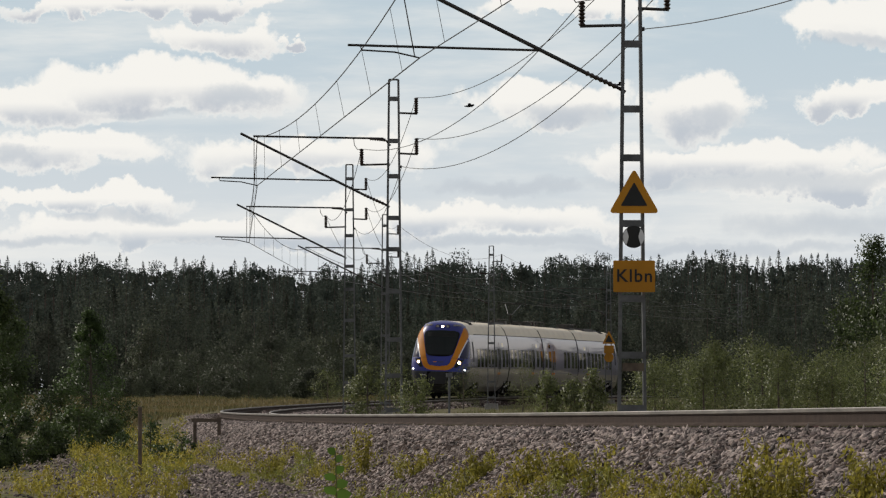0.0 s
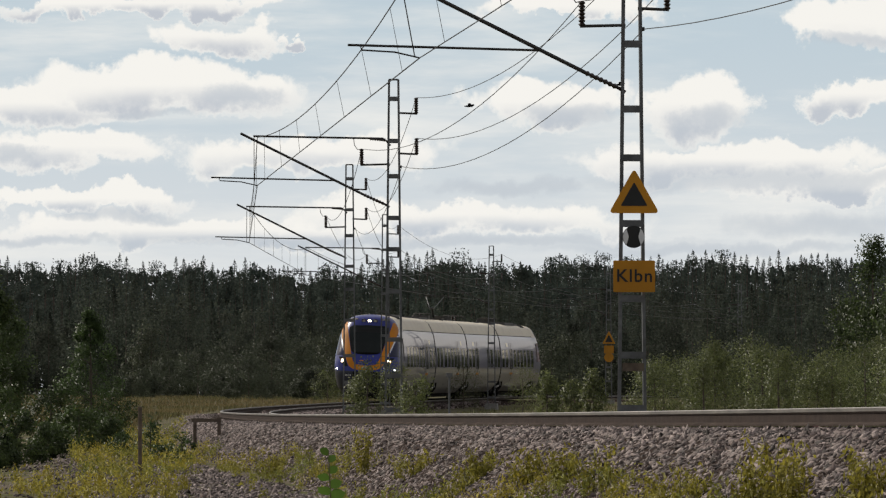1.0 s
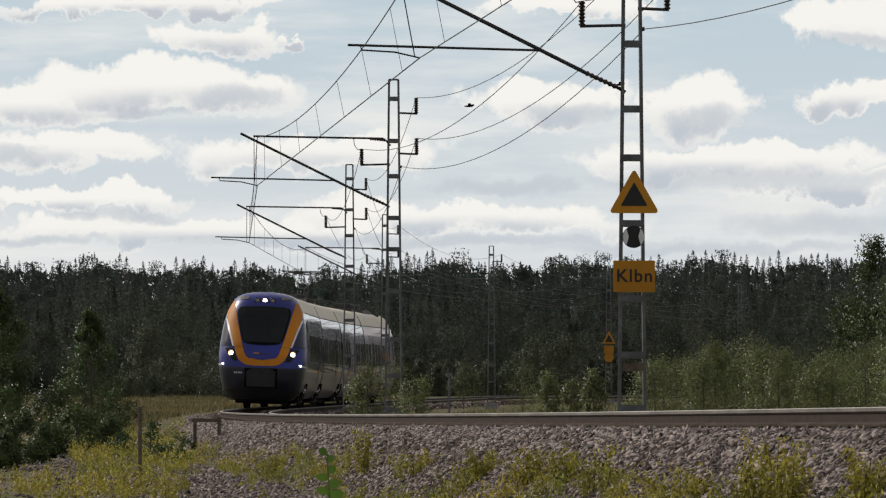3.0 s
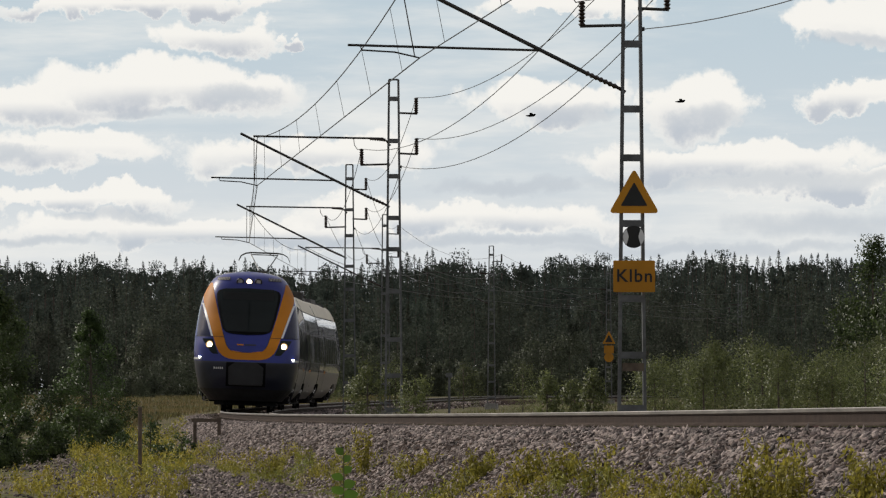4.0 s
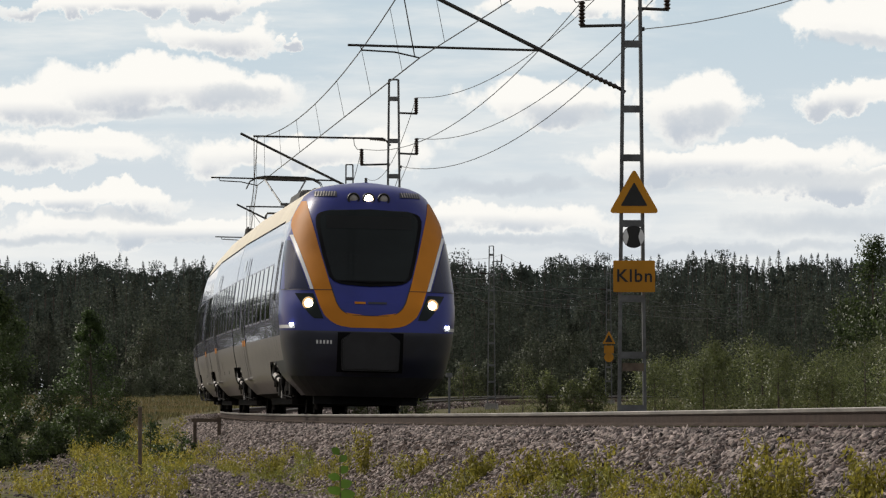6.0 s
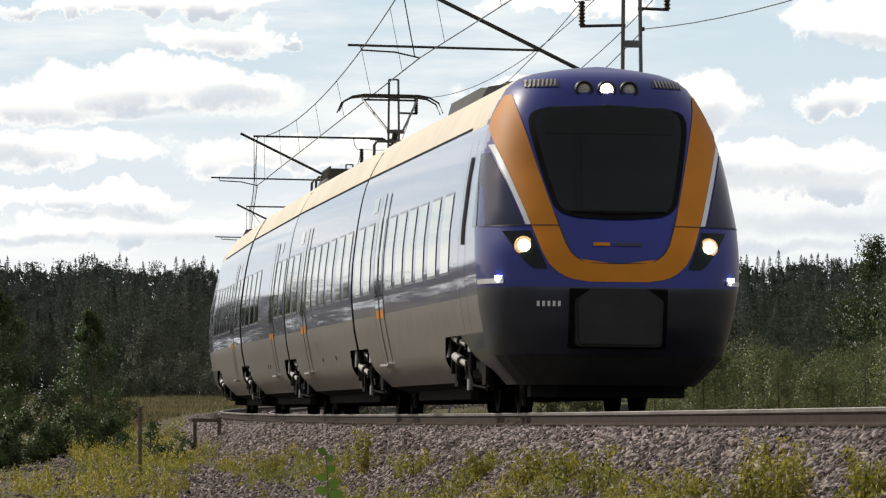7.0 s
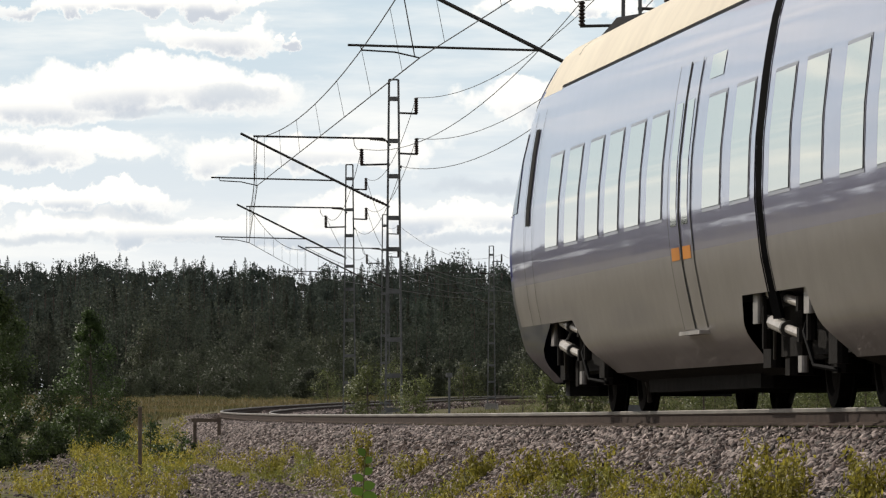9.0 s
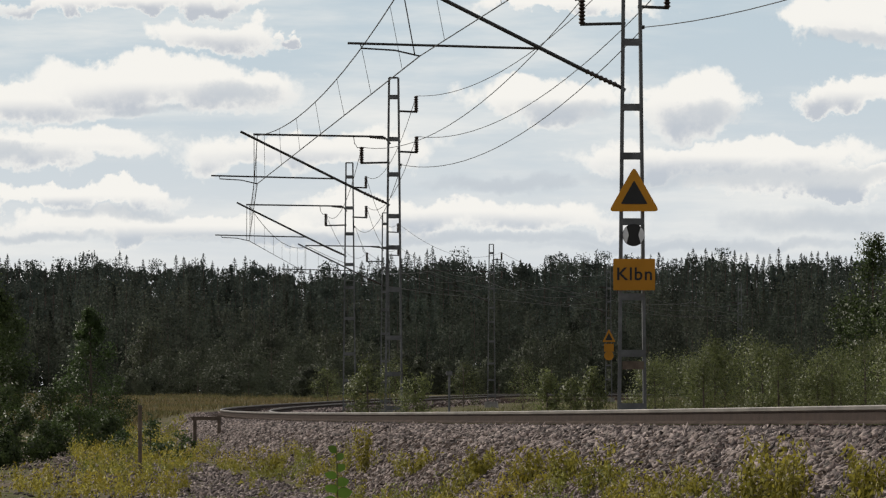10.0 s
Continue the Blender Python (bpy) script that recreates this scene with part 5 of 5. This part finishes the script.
def build_bogie():
    ob = empty("bogie", "dirty bogie with steel wheels and dampers, shade put into its near-black colour", "bogie", "bogies of the train")
    for sx in (-1, 1):
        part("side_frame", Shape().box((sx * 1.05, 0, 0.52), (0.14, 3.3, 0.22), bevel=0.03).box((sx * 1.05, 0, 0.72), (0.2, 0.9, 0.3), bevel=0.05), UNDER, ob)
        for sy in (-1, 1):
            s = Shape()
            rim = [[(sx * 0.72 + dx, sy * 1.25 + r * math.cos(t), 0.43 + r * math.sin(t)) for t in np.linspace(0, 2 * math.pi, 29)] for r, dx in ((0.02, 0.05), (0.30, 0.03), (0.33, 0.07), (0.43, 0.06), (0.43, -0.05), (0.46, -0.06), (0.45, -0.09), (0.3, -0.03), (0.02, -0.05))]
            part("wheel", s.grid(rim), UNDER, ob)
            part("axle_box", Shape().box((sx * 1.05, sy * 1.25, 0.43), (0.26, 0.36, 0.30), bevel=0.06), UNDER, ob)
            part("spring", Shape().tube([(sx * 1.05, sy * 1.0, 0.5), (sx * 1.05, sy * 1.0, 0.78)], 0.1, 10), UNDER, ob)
        for z, e in ((0.92, 0.05), (0.66, 0.1)):
            a, b, c = (sx * 1.40, e - 0.72, z + 0.07), (sx * 1.40, e + 0.08, z), (sx * 1.38, e + 0.70, z - 0.055)
            damper = part("damper", Shape().tube([a, b], 0.062, 10).tube([b, c], 0.04, 10), CHROME, ob, "pale steel damper")
            part("clamp_ring", Shape().tube([(sx * 1.40, e + 0.02, z + 0.006), (sx * 1.40, e + 0.10, z - 0.002)], 0.072, 10), DARK_STEEL, damper)
            for y1, z1 in ((e - 0.80, z + 0.075), (e + 0.78, z - 0.06)):
                part("damper_eye", Shape().box((sx * 1.37, y1, z1), (0.12, 0.18, 0.12), bevel=0.03), UNDER, damper)
        for e, z in ((-1.42, 0.86), (1.36, 0.90)):
            part("bracket", Shape().box((sx * 1.41, e, z), (0.05, 0.30, 0.26), bevel=0.02), PALE, ob, "pale bolted bracket")
            part("hanger_plate", Shape().box((sx * 1.36, e * 0.86, z - 0.12), (0.08, 0.12, 0.46), bevel=0.03), UNDER, ob)
        for y1 in (-1.75, 1.75):
            part("frame_end", Shape().box((sx * 1.22, y1, 0.52), (0.12, 0.5, 0.34), bevel=0.04), UNDER, ob)
        part("air_hose", Shape().tube([(sx * 1.32, 0.95, 0.95), (sx * 1.40, 1.05, 0.62), (sx * 1.36, 1.3, 0.34), (sx * 1.2, 1.6, 0.30)], 0.022, 6), BLACK, ob)
        part("cable", Shape().tube([(sx * 1.30, -0.3, 1.0), (sx * 1.42, -0.42, 0.72), (sx * 1.36, -0.8, 0.42)], 0.016, 6), DARK_STEEL, ob)
        part("lifting_lug", Shape().box((sx * 1.33, 0.55, 0.36), (0.06, 0.22, 0.14), bevel=0.03), PALE, ob)
        part("sand_pipe", Shape().tube([(sx * 0.8, 1.9, 0.8), (sx * 0.8, 1.85, 0.3), (sx * 0.76, 1.72, 0.1)], 0.03, 6), DARK_STEEL, ob)
    for sy in (-1, 1):
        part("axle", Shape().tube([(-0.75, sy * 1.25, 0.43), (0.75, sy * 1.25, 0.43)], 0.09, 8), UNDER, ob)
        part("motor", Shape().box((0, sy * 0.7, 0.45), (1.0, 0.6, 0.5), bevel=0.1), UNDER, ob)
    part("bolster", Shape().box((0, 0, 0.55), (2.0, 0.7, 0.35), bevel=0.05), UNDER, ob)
    return ob


def build_bird():
    ob = empty("bird", "small dark bird flying off from the wires", "bird", "birds")
    part("body", Shape().tube([(-0.11, 0, 0), (-0.03, 0, 0.0), (0.05, 0, 0.01), (0.09, 0, 0.03)], [0.006, 0.025, 0.03, 0.012], 6), BLACK, ob)
    for sg in (-1, 1):
        part("wing", Shape().grid([[(-0.03, sg * 0.02, 0.015), (0.035, sg * 0.02, 0.015)], [(-0.03, sg * 0.07, 0.055), (0.025, sg * 0.07, 0.055)], [(-0.03, sg * 0.13, 0.05), (-0.01, sg * 0.13, 0.05)]]), BLACK, ob)
    return ob


# ---- motion ----
SPEED = 36.85
NOSE_AT = s_of(330.5) + 0.65      # the nose's place along the track at 0 s


def between(s0, s1):
    """The turn of a car that stands on the track at s0 (rear) and s1 (front), and those two points."""
    a, b = along(s0), along(s1)
    d = (b - a).normalized()
    side = d.cross(Vector((0, 0, 1))).normalized()
    lean = float(cant_at((a.y + b.y) / 2))
    up = side.cross(d)
    side2 = side * math.cos(lean) + up * math.sin(lean)
    up2 = side2.cross(d)
    m = Matrix((side2, d, up2)).transposed().to_4x4()
    return m, a, b


def place(s0, s1, origin):
    m, a, b = between(s0, s1)
    m.translation = a + (b - a) * ((origin - s0) / (s1 - s0))
    return m


def motions():
    ts = [k * 0.1 for k in range(101)]
    j1, j2, j3 = END_LEN, END_LEN + MID_LEN, END_LEN + 2 * MID_LEN
    total = 2 * END_LEN + 2 * MID_LEN
    beat = lambda t: math.floor(t * 25 + 1e-6) / 25 if t > 5 else t       # the film runs at 25 pictures a second
    head = lambda t: NOSE_AT + SPEED * beat(t) + 0.26 * max(0.0, beat(t) - 7.0) ** 2
    walk(FRONT_CAR, [(t, place(head(t) - j1, head(t) - 5.2, head(t) - j1)) for t in ts])
    walk(SECOND_CAR, [(t, place(head(t) - j2, head(t) - j1, head(t) - j1)) for t in ts])
    walk(THIRD_CAR, [(t, place(head(t) - j3, head(t) - j2, head(t) - j2)) for t in ts])
    flip = Matrix.Rotation(math.pi, 4, "Z")
    walk(REAR_CAR, [(t, place(head(t) - total + 5.2, head(t) - j3, head(t) - j3) @ flip) for t in ts])
    for bogie, u in zip(BOGIES, (5.2, j1, j2, j3, total - 5.2)):
        walk(bogie, [(t, place(head(t) - u - 1.25, head(t) - u + 1.25, head(t) - u)) for t in ts])
    o = SAPLING.matrix_world.translation.copy()
    sway = ((0.0, -0.2), (1.0, -0.8), (2.0, -1.4), (2.5, -1.9), (3.2, -0.4), (4.0, 0.5), (4.5, 0.9), (5.5, 0.6), (6.3, -0.2), (7.0, -1.0), (7.5, -0.2), (8.0, 0.2), (8.6, -3.6), (9.0, 2.4), (9.3, 2.9), (9.6, 0.8), (10.0, -0.1))
    walk(SAPLING, [(t, Matrix.Translation(o) @ Matrix.Rotation(radians(a * 2.2), 4, "Y")) for t, a in sway])
    d = 118.0
    at = lambda px, py, yaw=0.0: Matrix.Translation(((px - 784) * d / 10600, d, EYE_Z + (697 - py) * d / 10600)) @ Matrix.Rotation(radians(yaw), 4, "Z")
    walk(BIRDS[0], [(t, at(x, y)) for t, x, y in ((0.0, 831, 188), (3.4, 831, 188), (3.6, 836, 185), (3.8, 857, 190), (4.0, 940, 205), (4.2, 1064, 222), (4.4, 1215, 230), (4.6, 1386, 225), (4.8, 1565, 230), (5.2, 1900, 225), (10.0, 5900, 0))])
    walk(BIRDS[1], [(t, at(x, y)) for t, x, y in ((0.0, 1098, 150), (3.4, 1098, 150), (3.6, 1060, 152), (3.8, 1085, 160), (4.0, 1205, 180), (4.2, 1338, 210), (4.4, 1486, 246), (4.6, 1620, 265), (5.0, 1900, 280), (10.0, 5900, 100))])
    c = CLOUDS.location.copy()
    walk(CLOUDS, [(t, Matrix.Translation(c + Vector((-0.32 * t, 0, 0.12 * t)))) for t in (0.0, 5.0, 10.0)])


# ---- build ----
CLOUDS = build_clouds()
build_ground()
build_bed()
build_rails()
build_forest()
build_scrub()
build_herbs()
build_trackside()
build_line()
build_signs()
SAPLING = build_sapling()
BIRDS = [build_bird()]
BIRDS.append(copy_thing(BIRDS[0], Matrix.Identity(4)))
FRONT_CAR = build_end_car()
REAR_CAR = copy_thing(FRONT_CAR, Matrix.Identity(4))
ribbed_unit(REAR_CAR, 2.2)
for _y in (4.4, 5.6):
    roof_loop(REAR_CAR, _y)
SECOND_CAR = build_mid_car(False)
THIRD_CAR = build_mid_car(True)
_bogie = build_bogie()
BOGIES = [_bogie] + [copy_thing(_bogie, Matrix.Identity(4)) for _ in range(4)]
build_sleepers()
motions()
